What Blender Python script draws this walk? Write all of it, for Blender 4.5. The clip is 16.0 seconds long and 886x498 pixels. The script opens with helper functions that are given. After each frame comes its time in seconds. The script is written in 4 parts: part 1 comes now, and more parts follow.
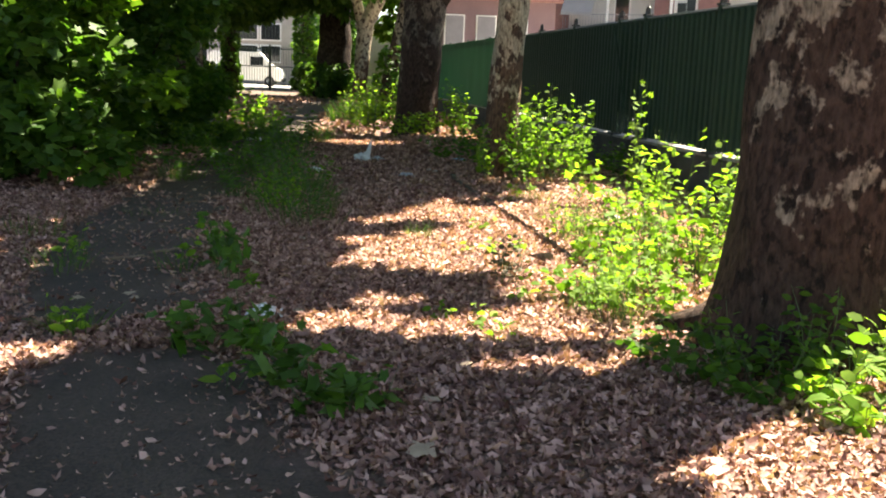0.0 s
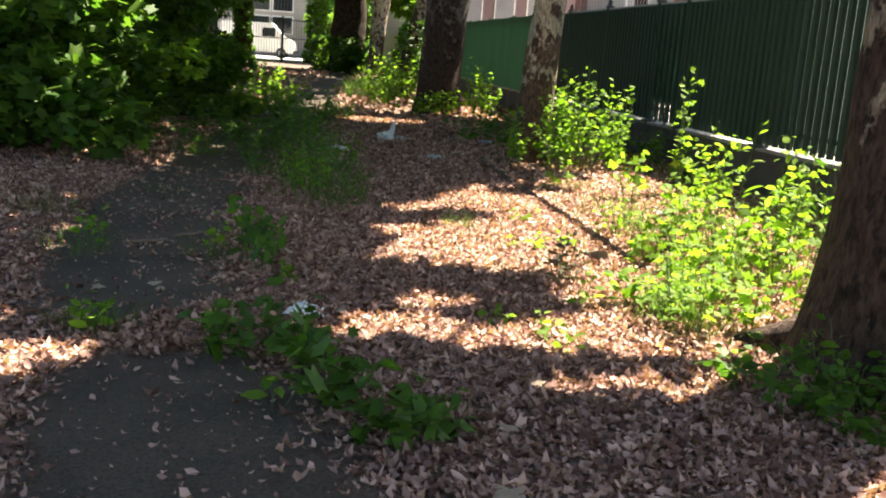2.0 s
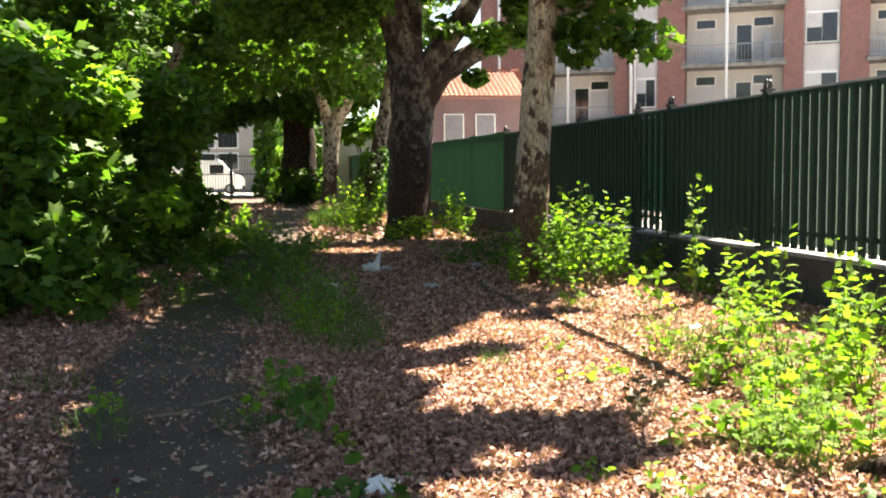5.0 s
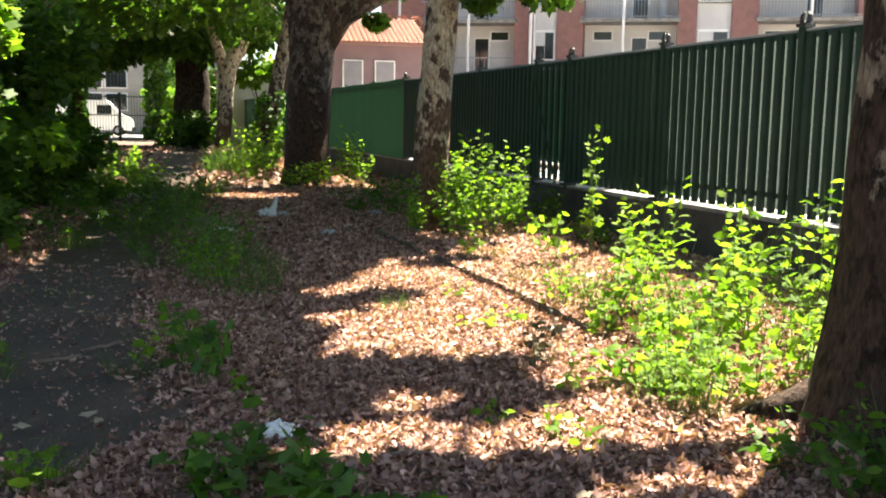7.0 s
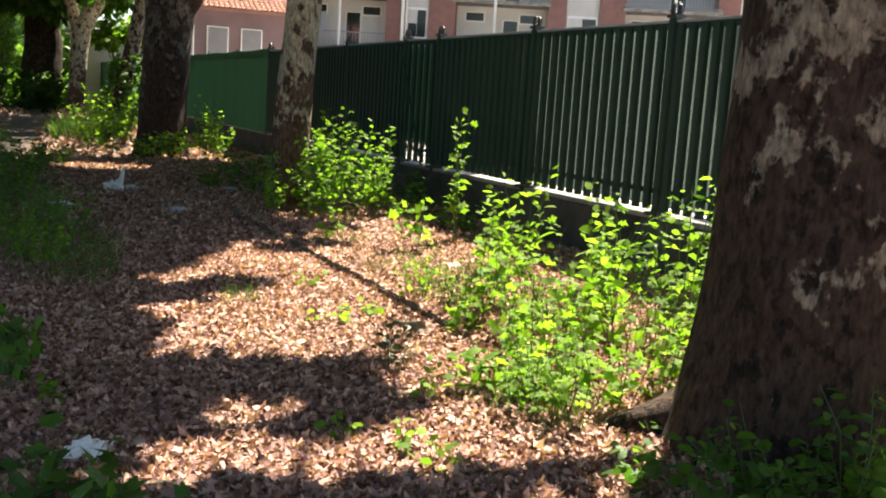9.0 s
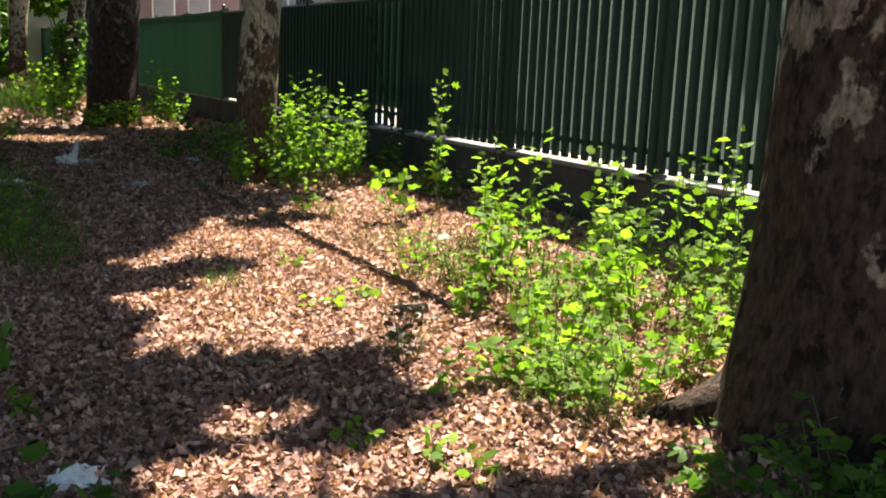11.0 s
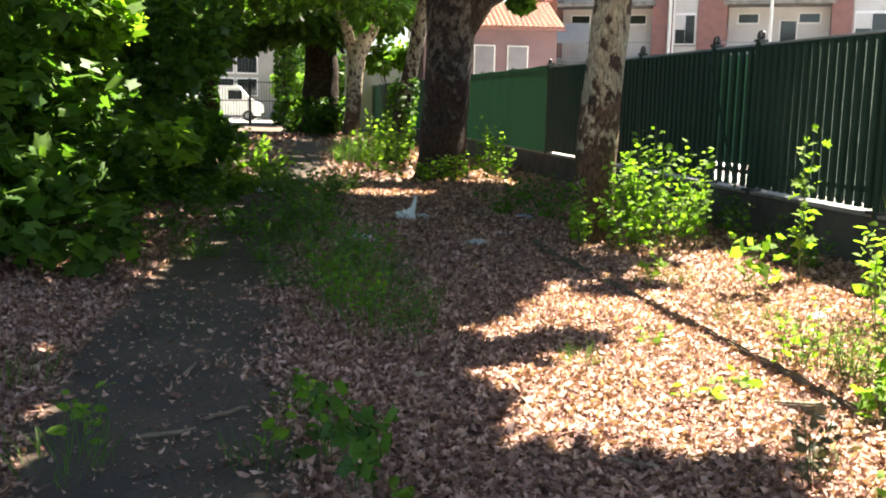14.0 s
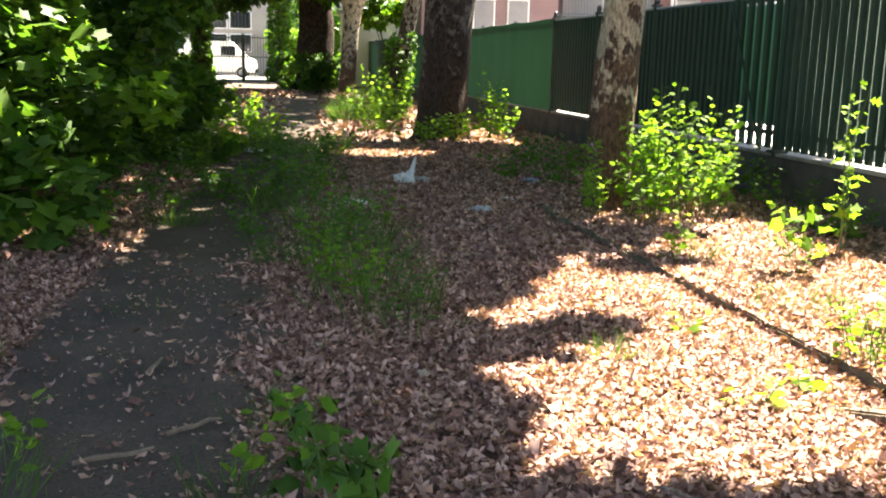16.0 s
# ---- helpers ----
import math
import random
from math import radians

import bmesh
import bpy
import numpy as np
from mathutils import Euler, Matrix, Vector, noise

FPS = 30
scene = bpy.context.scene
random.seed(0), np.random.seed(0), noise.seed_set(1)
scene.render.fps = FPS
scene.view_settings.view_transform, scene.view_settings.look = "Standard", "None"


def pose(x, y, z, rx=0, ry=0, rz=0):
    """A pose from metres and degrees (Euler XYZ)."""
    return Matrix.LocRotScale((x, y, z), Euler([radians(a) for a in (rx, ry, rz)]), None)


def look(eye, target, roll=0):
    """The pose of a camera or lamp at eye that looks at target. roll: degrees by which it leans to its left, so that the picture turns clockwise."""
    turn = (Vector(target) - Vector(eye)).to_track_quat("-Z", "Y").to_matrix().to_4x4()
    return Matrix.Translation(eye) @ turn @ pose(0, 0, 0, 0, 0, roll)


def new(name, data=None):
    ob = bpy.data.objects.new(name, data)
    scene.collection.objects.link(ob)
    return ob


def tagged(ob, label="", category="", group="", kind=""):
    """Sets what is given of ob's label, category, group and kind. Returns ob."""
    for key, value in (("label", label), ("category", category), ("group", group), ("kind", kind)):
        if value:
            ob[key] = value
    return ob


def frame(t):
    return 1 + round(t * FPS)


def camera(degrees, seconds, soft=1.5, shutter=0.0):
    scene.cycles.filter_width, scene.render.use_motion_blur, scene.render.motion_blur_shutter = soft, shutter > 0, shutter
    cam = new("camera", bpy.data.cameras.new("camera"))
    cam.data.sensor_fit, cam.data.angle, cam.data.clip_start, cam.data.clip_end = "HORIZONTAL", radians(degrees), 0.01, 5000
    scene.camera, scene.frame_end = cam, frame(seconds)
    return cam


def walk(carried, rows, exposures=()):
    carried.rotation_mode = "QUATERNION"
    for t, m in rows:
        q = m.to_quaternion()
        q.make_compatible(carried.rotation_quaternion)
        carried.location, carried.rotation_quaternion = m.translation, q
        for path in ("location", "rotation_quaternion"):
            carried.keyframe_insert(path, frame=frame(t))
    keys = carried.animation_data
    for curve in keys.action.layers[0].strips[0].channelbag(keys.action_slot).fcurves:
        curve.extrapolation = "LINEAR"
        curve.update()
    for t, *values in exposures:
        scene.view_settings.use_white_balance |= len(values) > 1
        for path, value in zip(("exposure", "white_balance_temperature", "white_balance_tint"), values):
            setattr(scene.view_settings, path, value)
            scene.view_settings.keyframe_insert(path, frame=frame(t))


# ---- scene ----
cam = camera(50.0, 16.0, soft=2.0)
PATH = [
    (0, (0.775, -0.676, 1.429), (0.926, 1.285, 1.063), 2.0),
    (0.5, (0.686, -0.605, 1.422), (0.897, 1.344, 1.025), 3.4),
    (1, (0.565, -0.507, 1.408), (0.873, 1.418, 0.96), 2.2),
    (1.5, (0.543, -0.338, 1.411), (0.772, 1.595, 0.955), 2.0),
    (2, (0.515, -0.134, 1.42), (0.662, 1.818, 1.009), 4.0),
    (2.5, (0.365, 0.039, 1.442), (0.528, 2.004, 1.107), 1.9),
    (3, (0.255, 0.169, 1.468), (0.437, 2.132, 1.133), -1.1),
    (3.5, (0.176, 0.323, 1.475), (0.394, 2.295, 1.229), 1.0),
    (3.7, (0.135, 0.386, 1.478), (0.346, 2.367, 1.303), 2.1),
    (5.8, (-0.058, 0.424, 1.48), (0.203, 2.4, 1.313), -2.0),
    (6, (-0.057, 0.435, 1.486), (0.239, 2.405, 1.31), -0.5),
    (6.5, (-0.073, 0.449, 1.481), (0.275, 2.412, 1.324), -0.3),
    (7, (-0.056, 0.467, 1.443), (0.401, 2.395, 1.173), 0.9),
    (7.5, (0.039, 0.56, 1.434), (0.567, 2.455, 1.075), 1.0),
    (8, (0.129, 0.71, 1.443), (0.785, 2.573, 1.131), 4.3),
    (8.2, (0.147, 0.726, 1.452), (0.855, 2.573, 1.157), 4.0),
    (10.3, (0.104, 1.299, 1.472), (0.818, 3.131, 1.103), 3.4),
    (10.5, (0.099, 1.35, 1.453), (0.775, 3.192, 1.063), 2.4),
    (11, (0.056, 1.408, 1.468), (0.865, 3.196, 1.083), 2.3),
    (11.5, (-0.016, 1.55, 1.451), (0.749, 3.349, 1.029), -1.4),
    (12, (-0.034, 1.691, 1.471), (0.583, 3.557, 1.098), 2.1),
    (12.5, (0.021, 1.796, 1.517), (0.494, 3.716, 1.219), 2.5),
    (13, (0.003, 1.857, 1.549), (0.297, 3.817, 1.281), 0.2),
    (13.5, (-0.049, 1.859, 1.553), (0.143, 3.832, 1.288), 0.4),
    (14, (-0.197, 1.958, 1.533), (0.014, 3.923, 1.228), 1.2),
    (14.5, (-0.283, 2.054, 1.53), (-0.173, 4.021, 1.182), 0.9),
    (15, (-0.174, 2.31, 1.542), (-0.172, 4.279, 1.187), 2.5),
    (15.5, (-0.095, 2.523, 1.484), (0.02, 4.474, 1.058), 2.6),
    (16, (-0.166, 2.746, 1.498), (0.052, 4.695, 1.107), 1.3),
]
EXPOSURES = [(0.0, 2.8, 7100, 11), (3.5, 2.85, 7100, 11), (7.0, 2.85, 7000, 10), (8.2, 2.55, 6950, 9), (10.5, 2.2, 6800, 9), (11.5, 2.15, 6800, 10), (13.0, 2.55, 6800, 10), (14.5, 3.2, 6900, 10), (15.5, 3.45, 7000, 11), (16.0, 3.4, 7050, 12)]
walk(cam, [(t, look(e, g, r)) for t, e, g, r in PATH], EXPOSURES)

# ---- world, sun, exposure ----
SUN_AZ, SUN_EL = math.atan2(0.75, 0.65), radians(59)   # azimuth from +y towards +x
world = bpy.data.worlds.new("sky_world")
scene.world = world
world.use_nodes = True
wn = world.node_tree.nodes
sky = wn.new("ShaderNodeTexSky")
sky.sky_type, sky.sun_disc = "NISHITA", False
sky.sun_elevation, sky.sun_rotation = SUN_EL, SUN_AZ
world.node_tree.links.new(sky.outputs[0], wn["Background"].inputs[0])
wn["Background"].inputs[1].default_value = 0.05
sun = new("sun", bpy.data.lights.new("sun", "SUN"))
sun.data.energy, sun.data.angle, sun.data.color = 5.0, radians(0.53), (1.0, 0.93, 0.82)
SUN_TO = Vector((math.sin(SUN_AZ) * math.cos(SUN_EL), math.cos(SUN_AZ) * math.cos(SUN_EL), math.sin(SUN_EL)))
sun.matrix_world = look(SUN_TO * 60, (0, 0, 0))

rng = np.random.default_rng(7)


# ---- materials ----
def material(name, build, rough=0.8):
    m = bpy.data.materials.new(name)
    m.use_nodes = True
    nt = m.node_tree
    bsdf = nt.nodes["Principled BSDF"]
    bsdf.inputs["Roughness"].default_value = rough
    build(nt, bsdf)
    return m


def node(nt, kind, **values):
    n = nt.nodes.new(kind)
    for key, value in values.items():
        n.inputs[key.replace("_", " ")].default_value = value
    return n


def noise_ramp(nt, scale, stops, detail=6.0, coord="Object", stretch=(1, 1, 1), rough=0.6):
    """A noise texture through a colour ramp; stops are (position, colour)."""
    tc = nt.nodes.new("ShaderNodeTexCoord")
    mp = nt.nodes.new("ShaderNodeMapping")
    mp.inputs["Scale"].default_value = stretch
    nt.links.new(tc.outputs[coord], mp.inputs[0])
    nz = node(nt, "ShaderNodeTexNoise", Scale=scale, Detail=detail, Roughness=rough)
    nt.links.new(mp.outputs[0], nz.inputs["Vector"])
    rp = nt.nodes.new("ShaderNodeValToRGB")
    e = rp.color_ramp.elements
    while len(e) < len(stops):
        e.new(0.5)
    for el, (p, c) in zip(e, stops):
        el.position, el.color = p, (*c, 1) if len(c) == 3 else c
    nt.links.new(nz.outputs["Fac"], rp.inputs[0])
    return nz, rp


def mix(nt, a, b, fac, kind="MIX"):
    m = nt.nodes.new("ShaderNodeMix")
    m.data_type, m.blend_type = "RGBA", kind
    for sock, v in ((m.inputs[0], fac), (m.inputs[6], a), (m.inputs[7], b)):
        if hasattr(v, "is_output"):
            nt.links.new(v, sock)
        elif isinstance(v, (int, float)):
            sock.default_value = v
        else:
            sock.default_value = (*v, 1)
    return m.outputs[2]


def bump(nt, bsdf, height, strength=0.5, distance=0.02):
    b = node(nt, "ShaderNodeBump", Strength=strength, Distance=distance)
    nt.links.new(height, b.inputs["Height"])
    nt.links.new(b.outputs[0], bsdf.inputs["Normal"])


def leaf_material(name, dark, light, trans=0.5, rough=0.5):
    """Thin leaf: colour varies leaf by leaf, part of the light shines through."""
    m = bpy.data.materials.new(name)
    m.use_nodes = True
    nt = m.node_tree
    bsdf, out = nt.nodes["Principled BSDF"], nt.nodes["Material Output"]
    geo = nt.nodes.new("ShaderNodeNewGeometry")
    rp = nt.nodes.new("ShaderNodeValToRGB")
    rp.color_ramp.elements[0].color, rp.color_ramp.elements[1].color = (*dark, 1), (*light, 1)
    mid = rp.color_ramp.elements.new(0.55)
    mid.color = (*[0.62 * a + 0.38 * c for a, c in zip(dark, light)], 1)
    nt.links.new(geo.outputs["Random Per Island"], rp.inputs[0])
    nz, np_ = noise_ramp(nt, 9.0, [(0.3, (0.7, 0.7, 0.7)), (0.7, (1.15, 1.15, 1.15))], 4)
    col = mix(nt, rp.outputs[0], np_.outputs[0], 1.0, "MULTIPLY")
    nt.links.new(col, bsdf.inputs["Base Color"])
    bsdf.inputs["Roughness"].default_value = rough
    bsdf.inputs["Specular IOR Level"].default_value = 0.3
    if trans:
        tr = nt.nodes.new("ShaderNodeBsdfTranslucent")
        warm = mix(nt, col, (1.2, 1.32, 0.55), 1.0, "MULTIPLY")
        nt.links.new(warm, tr.inputs[0])
        ms = nt.nodes.new("ShaderNodeMixShader")
        ms.inputs[0].default_value = trans
        nt.links.new(bsdf.outputs[0], ms.inputs[1])
        nt.links.new(tr.outputs[0], ms.inputs[2])
        nt.links.new(ms.outputs[0], out.inputs["Surface"])
    return m


def soil_build(nt, b):
    """Dark trodden soil; where leaves lie thick it turns to brown leaf mould."""
    n1, r1 = noise_ramp(nt, 1.3, [(0.30, (0.034, 0.026, 0.019)), (0.70, (0.085, 0.063, 0.045))])
    n2, r2 = noise_ramp(nt, 70.0, [(0.3, (0.45, 0.45, 0.45)), (0.7, (1.6, 1.5, 1.4))], 4)
    n3, r3 = noise_ramp(nt, 26.0, [(0.35, (0.10, 0.056, 0.042)), (0.65, (0.32, 0.215, 0.17))], 5)
    at = nt.nodes.new("ShaderNodeAttribute")
    at.attribute_name = "cover"
    c = mix(nt, mix(nt, r1.outputs[0], r2.outputs[0], 1.0, "MULTIPLY"), r3.outputs[0], at.outputs["Fac"])
    nt.links.new(c, b.inputs["Base Color"])
    bump(nt, b, n2.outputs["Fac"], 0.8, 0.02)


def bark_build(light, mid, dark, rise=0.10, scale=4.6, bare=0.0):
    """Plane bark: plates flake off in patches, more of them higher up the trunk."""
    def build(nt, b):
        n1, r1 = noise_ramp(nt, scale, [(0.53, mid), (0.58, light)], 4, stretch=(1, 1, 0.7), rough=0.6)
        tc = nt.nodes.new("ShaderNodeTexCoord")
        sep = nt.nodes.new("ShaderNodeSeparateXYZ")
        nt.links.new(tc.outputs["Object"], sep.inputs[0])
        up = nt.nodes.new("ShaderNodeMapRange")
        up.inputs["From Min"].default_value, up.inputs["From Max"].default_value = 0.2, 2.4
        up.inputs["To Min"].default_value, up.inputs["To Max"].default_value = bare - 1.5 * rise, bare + 0.8 * rise
        nt.links.new(sep.outputs["Z"], up.inputs["Value"])
        sm = node(nt, "ShaderNodeMath")
        nt.links.new(n1.outputs["Fac"], sm.inputs[0])
        nt.links.new(up.outputs[0], sm.inputs[1])
        nt.links.new(sm.outputs[0], r1.inputs[0])
        n2, r2 = noise_ramp(nt, scale * 2.1, [(0.53, (0, 0, 0)), (0.60, (1, 1, 1))], 4, stretch=(1, 1, 0.7), rough=0.6)
        n3, r3 = noise_ramp(nt, 34.0, [(0.30, (0.30, 0.28, 0.26)), (0.70, (1.6, 1.55, 1.5))], 6, stretch=(1, 1, 0.4))
        c = mix(nt, r1.outputs[0], dark, r2.outputs[0])
        nt.links.new(mix(nt, c, r3.outputs[0], 1.0, "MULTIPLY"), b.inputs["Base Color"])
        b.inputs["Specular IOR Level"].default_value = 0.2
        add = node(nt, "ShaderNodeMath")
        nt.links.new(n1.outputs["Fac"], add.inputs[0])
        nt.links.new(n3.outputs["Fac"], add.inputs[1])
        bump(nt, b, add.outputs[0], 1.0, 0.04)
    return build


def paint_build(base, worn):
    def build(nt, b):
        n1, r1 = noise_ramp(nt, 2.5, [(0.3, base), (0.8, worn)], 8)
        nt.links.new(r1.outputs[0], b.inputs["Base Color"])
        n2, r2 = noise_ramp(nt, 120.0, [(0, (0, 0, 0)), (1, (1, 1, 1))], 2)
        bump(nt, b, n2.outputs["Fac"], 0.15, 0.002)
    return build


def plaster_build(base, stain, scale=1.2):
    def build(nt, b):
        n1, r1 = noise_ramp(nt, scale, [(0.35, stain), (0.6, base)], 8)
        n2, r2 = noise_ramp(nt, 45.0, [(0.3, (0.85, 0.85, 0.85)), (0.7, (1.1, 1.1, 1.1))], 4)
        nt.links.new(mix(nt, r1.outputs[0], r2.outputs[0], 1.0, "MULTIPLY"), b.inputs["Base Color"])
        bump(nt, b, n2.outputs["Fac"], 0.4, 0.01)
    return build


def mesh_cloth_material(name, colour, through_part):
    """Woven green shade cloth: some light comes through it."""
    m = bpy.data.materials.new(name)
    m.use_nodes = True
    nt = m.node_tree
    bsdf, out = nt.nodes["Principled BSDF"], nt.nodes["Material Output"]
    n1, r1 = noise_ramp(nt, 1.4, [(0.3, tuple(c * 0.75 for c in colour)), (0.7, colour)], 5, stretch=(1, 1, 0.4))
    nt.links.new(r1.outputs[0], bsdf.inputs["Base Color"])
    bsdf.inputs["Roughness"].default_value = 0.75
    tr = nt.nodes.new("ShaderNodeBsdfTranslucent")
    nt.links.new(r1.outputs[0], tr.inputs[0])
    ms = nt.nodes.new("ShaderNodeMixShader")
    ms.inputs[0].default_value = through_part
    nt.links.new(bsdf.outputs[0], ms.inputs[1])
    nt.links.new(tr.outputs[0], ms.inputs[2])
    nt.links.new(ms.outputs[0], out.inputs["Surface"])
    return m


M_SOIL = material("soil", soil_build, 0.95)
M_BARK_PALE = material("plane_bark_pale", bark_build((0.36, 0.31, 0.22), (0.11, 0.070, 0.045), (0.070, 0.046, 0.032), 0.13, 4.0, 0.075), 0.9)
M_BARK_DARK = material("plane_bark_dark", bark_build((0.075, 0.055, 0.042), (0.042, 0.030, 0.023), (0.024, 0.018, 0.015)), 0.92)
M_BARK_OLD = material("plane_bark_old", bark_build((0.25, 0.21, 0.16), (0.055, 0.036, 0.027), (0.020, 0.014, 0.011), 0.12, 5.5, 0.02), 0.9)
M_BARK_FORK = material("plane_bark_grey", bark_build((0.11, 0.092, 0.075), (0.046, 0.032, 0.025), (0.026, 0.019, 0.015), 0.10, 3.6, -0.03), 0.92)
M_GREEN = material("green_paint", paint_build((0.004, 0.024, 0.013), (0.008, 0.038, 0.022)), 0.65)
M_CLOTH = mesh_cloth_material("shade_cloth_dark", (0.064, 0.084, 0.074), 0.62)
M_CLOTH_FAR = mesh_cloth_material("shade_cloth_green", (0.004, 0.027, 0.011), 0.22)
M_CONCRETE = material("old_concrete", plaster_build((0.30, 0.28, 0.25), (0.14, 0.13, 0.11), 2.5), 0.9)
M_PAVE = material("pale_paving", plaster_build((0.55, 0.52, 0.48), (0.42, 0.40, 0.36), 0.6), 0.85)
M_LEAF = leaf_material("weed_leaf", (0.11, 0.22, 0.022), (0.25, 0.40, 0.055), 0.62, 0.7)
M_LEAF_PALE = leaf_material("pale_weed_leaf", (0.14, 0.20, 0.05), (0.27, 0.33, 0.10), 0.5, 0.7)
# the bush's own leaf colour, also used to paint shade onto some weeds
M_LEAF_DARK = leaf_material("bush_and_shade_leaf", (0.046, 0.118, 0.018), (0.13, 0.24, 0.034), 0.6)
M_CROWN = leaf_material("plane_leaf", (0.040, 0.10, 0.014), (0.11, 0.20, 0.030), 0.55)
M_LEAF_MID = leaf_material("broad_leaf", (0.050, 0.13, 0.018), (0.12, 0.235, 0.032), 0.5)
M_GRASS = leaf_material("grass_blade", (0.05, 0.12, 0.018), (0.12, 0.21, 0.040), 0.5)
M_DRY = leaf_material("dry_leaf", (0.15, 0.066, 0.051), (0.72, 0.45, 0.37), 0.15, 0.8)
M_STEM = material("green_stem", paint_build((0.045, 0.09, 0.022), (0.08, 0.12, 0.04)), 0.6)
M_BRICK = material("red_brick", plaster_build((0.26, 0.130, 0.112), (0.21, 0.108, 0.094), 3.0), 0.9)
M_PLASTER = material("pale_plaster", plaster_build((0.60, 0.58, 0.55), (0.50, 0.48, 0.46), 0.5), 0.9)


M_WALL = material("dark_wall_concrete", plaster_build((0.075, 0.066, 0.055), (0.035, 0.031, 0.026), 3.0), 0.95)
M_KERB = material("mossy_kerb", plaster_build((0.15, 0.115, 0.075), (0.07, 0.06, 0.035), 9.0), 0.95)
M_BLACK = material("black_metal", paint_build((0.010, 0.012, 0.012), (0.022, 0.024, 0.022)), 0.55)
M_GATE = material("dark_gate_paint", paint_build((0.02, 0.03, 0.028), (0.04, 0.05, 0.045)), 0.5)
M_METAL = material("grey_metal", paint_build((0.22, 0.24, 0.26), (0.32, 0.34, 0.35)), 0.5)
M_FRAME = material("white_frame", paint_build((0.72, 0.72, 0.70), (0.80, 0.80, 0.78)), 0.5)
M_BLIND = material("pale_blind", paint_build((0.48, 0.47, 0.45), (0.56, 0.55, 0.53)), 0.7)
M_SHUTTER = material("grey_shutter", paint_build((0.17, 0.16, 0.18), (0.23, 0.22, 0.24)), 0.7)
M_GLASS = material("dark_window_glass", paint_build((0.015, 0.017, 0.02), (0.03, 0.032, 0.035)), 0.08)
M_MAUVE = material("mauve_plaster", plaster_build((0.19, 0.122, 0.13), (0.155, 0.10, 0.11), 0.8), 0.9)
M_TILE = material("red_roof_tile", plaster_build((0.52, 0.29, 0.22), (0.42, 0.23, 0.18), 2.0), 0.85)
# beige plaster darkened in its colour, standing in for shade on the far wall
M_BEIGE_DIM = material("dimmed_beige_plaster", plaster_build((0.37, 0.34, 0.30), (0.29, 0.27, 0.24), 0.7), 0.9)
M_WHITE = material("white_car_paint", paint_build((0.78, 0.78, 0.77), (0.82, 0.82, 0.81)), 0.25)
M_PAPER = material("white_paper", plaster_build((0.80, 0.80, 0.78), (0.66, 0.66, 0.63), 12.0), 0.7)
M_GREYPAPER = material("grey_plastic", plaster_build((0.45, 0.46, 0.47), (0.34, 0.35, 0.36), 12.0), 0.5)
M_BLUEBAG = material("pale_blue_plastic", plaster_build((0.25, 0.36, 0.50), (0.18, 0.28, 0.40), 12.0), 0.4)
M_STONE = material("pale_stone", plaster_build((0.62, 0.60, 0.56), (0.45, 0.43, 0.39), 14.0), 0.85)
M_TWIG = material("dry_twig", plaster_build((0.26, 0.19, 0.13), (0.16, 0.11, 0.08), 25.0), 0.9)
M_DRYWEED = leaf_material("dry_weed_leaf", (0.06, 0.055, 0.025), (0.13, 0.11, 0.05), 0.2)
M_PALELEAF = leaf_material("pale_dry_leaf", (0.36, 0.27, 0.19), (0.48, 0.38, 0.28), 0.1, 0.8)
LEAF_BLADE = np.array([(0.010, 0, 0), (0.013, 0.4, 0.02), (0.009, 0.75, -0.06), (0, 1, -0.18), (-0.009, 0.75, -0.06), (-0.013, 0.4, 0.02), (-0.010, 0, 0)])


M_SHEET_PALE = mesh_cloth_material("pale_green_sheet", (0.14, 0.27, 0.19), 0.65)


# ---- helpers for things ----
def mesh_of(name, verts, faces, mat):
    me = bpy.data.meshes.new(name)
    me.from_pydata([tuple(v) for v in verts], [], faces)
    me.materials.append(mat)
    me.update()
    return me


def part(name, bm, mat, parent=None, label="", smooth=False, m=None):
    """Links a bmesh as one mesh object, under a thing or a part."""
    me = bpy.data.meshes.new(name)
    if smooth:
        for f in bm.faces:
            f.smooth = True
    bm.to_mesh(me)
    bm.free()
    me.materials.append(mat)
    ob = new(name, me)
    if parent is not None:
        ob.parent = parent
    if m is not None:
        ob.matrix_local = m
    if label:
        ob["label"] = label
    return ob


def box(size, at=(0, 0, 0), bevel=0.0, bm=None, turn=None):
    """A box of that size centred at a place, its edges rounded."""
    own = bmesh.new()
    bmesh.ops.create_cube(own, size=1.0)
    bmesh.ops.scale(own, vec=size, verts=own.verts)
    if bevel:
        bmesh.ops.bevel(own, geom=own.edges[:], offset=bevel, segments=2, affect="EDGES")
    if turn is not None:
        bmesh.ops.transform(own, matrix=turn, verts=own.verts)
    bmesh.ops.translate(own, vec=at, verts=own.verts)
    if bm is None:
        return own
    tmp = bpy.data.meshes.new("tmp")
    own.to_mesh(tmp)
    own.free()
    bm.from_mesh(tmp)
    bpy.data.meshes.remove(tmp)
    return bm


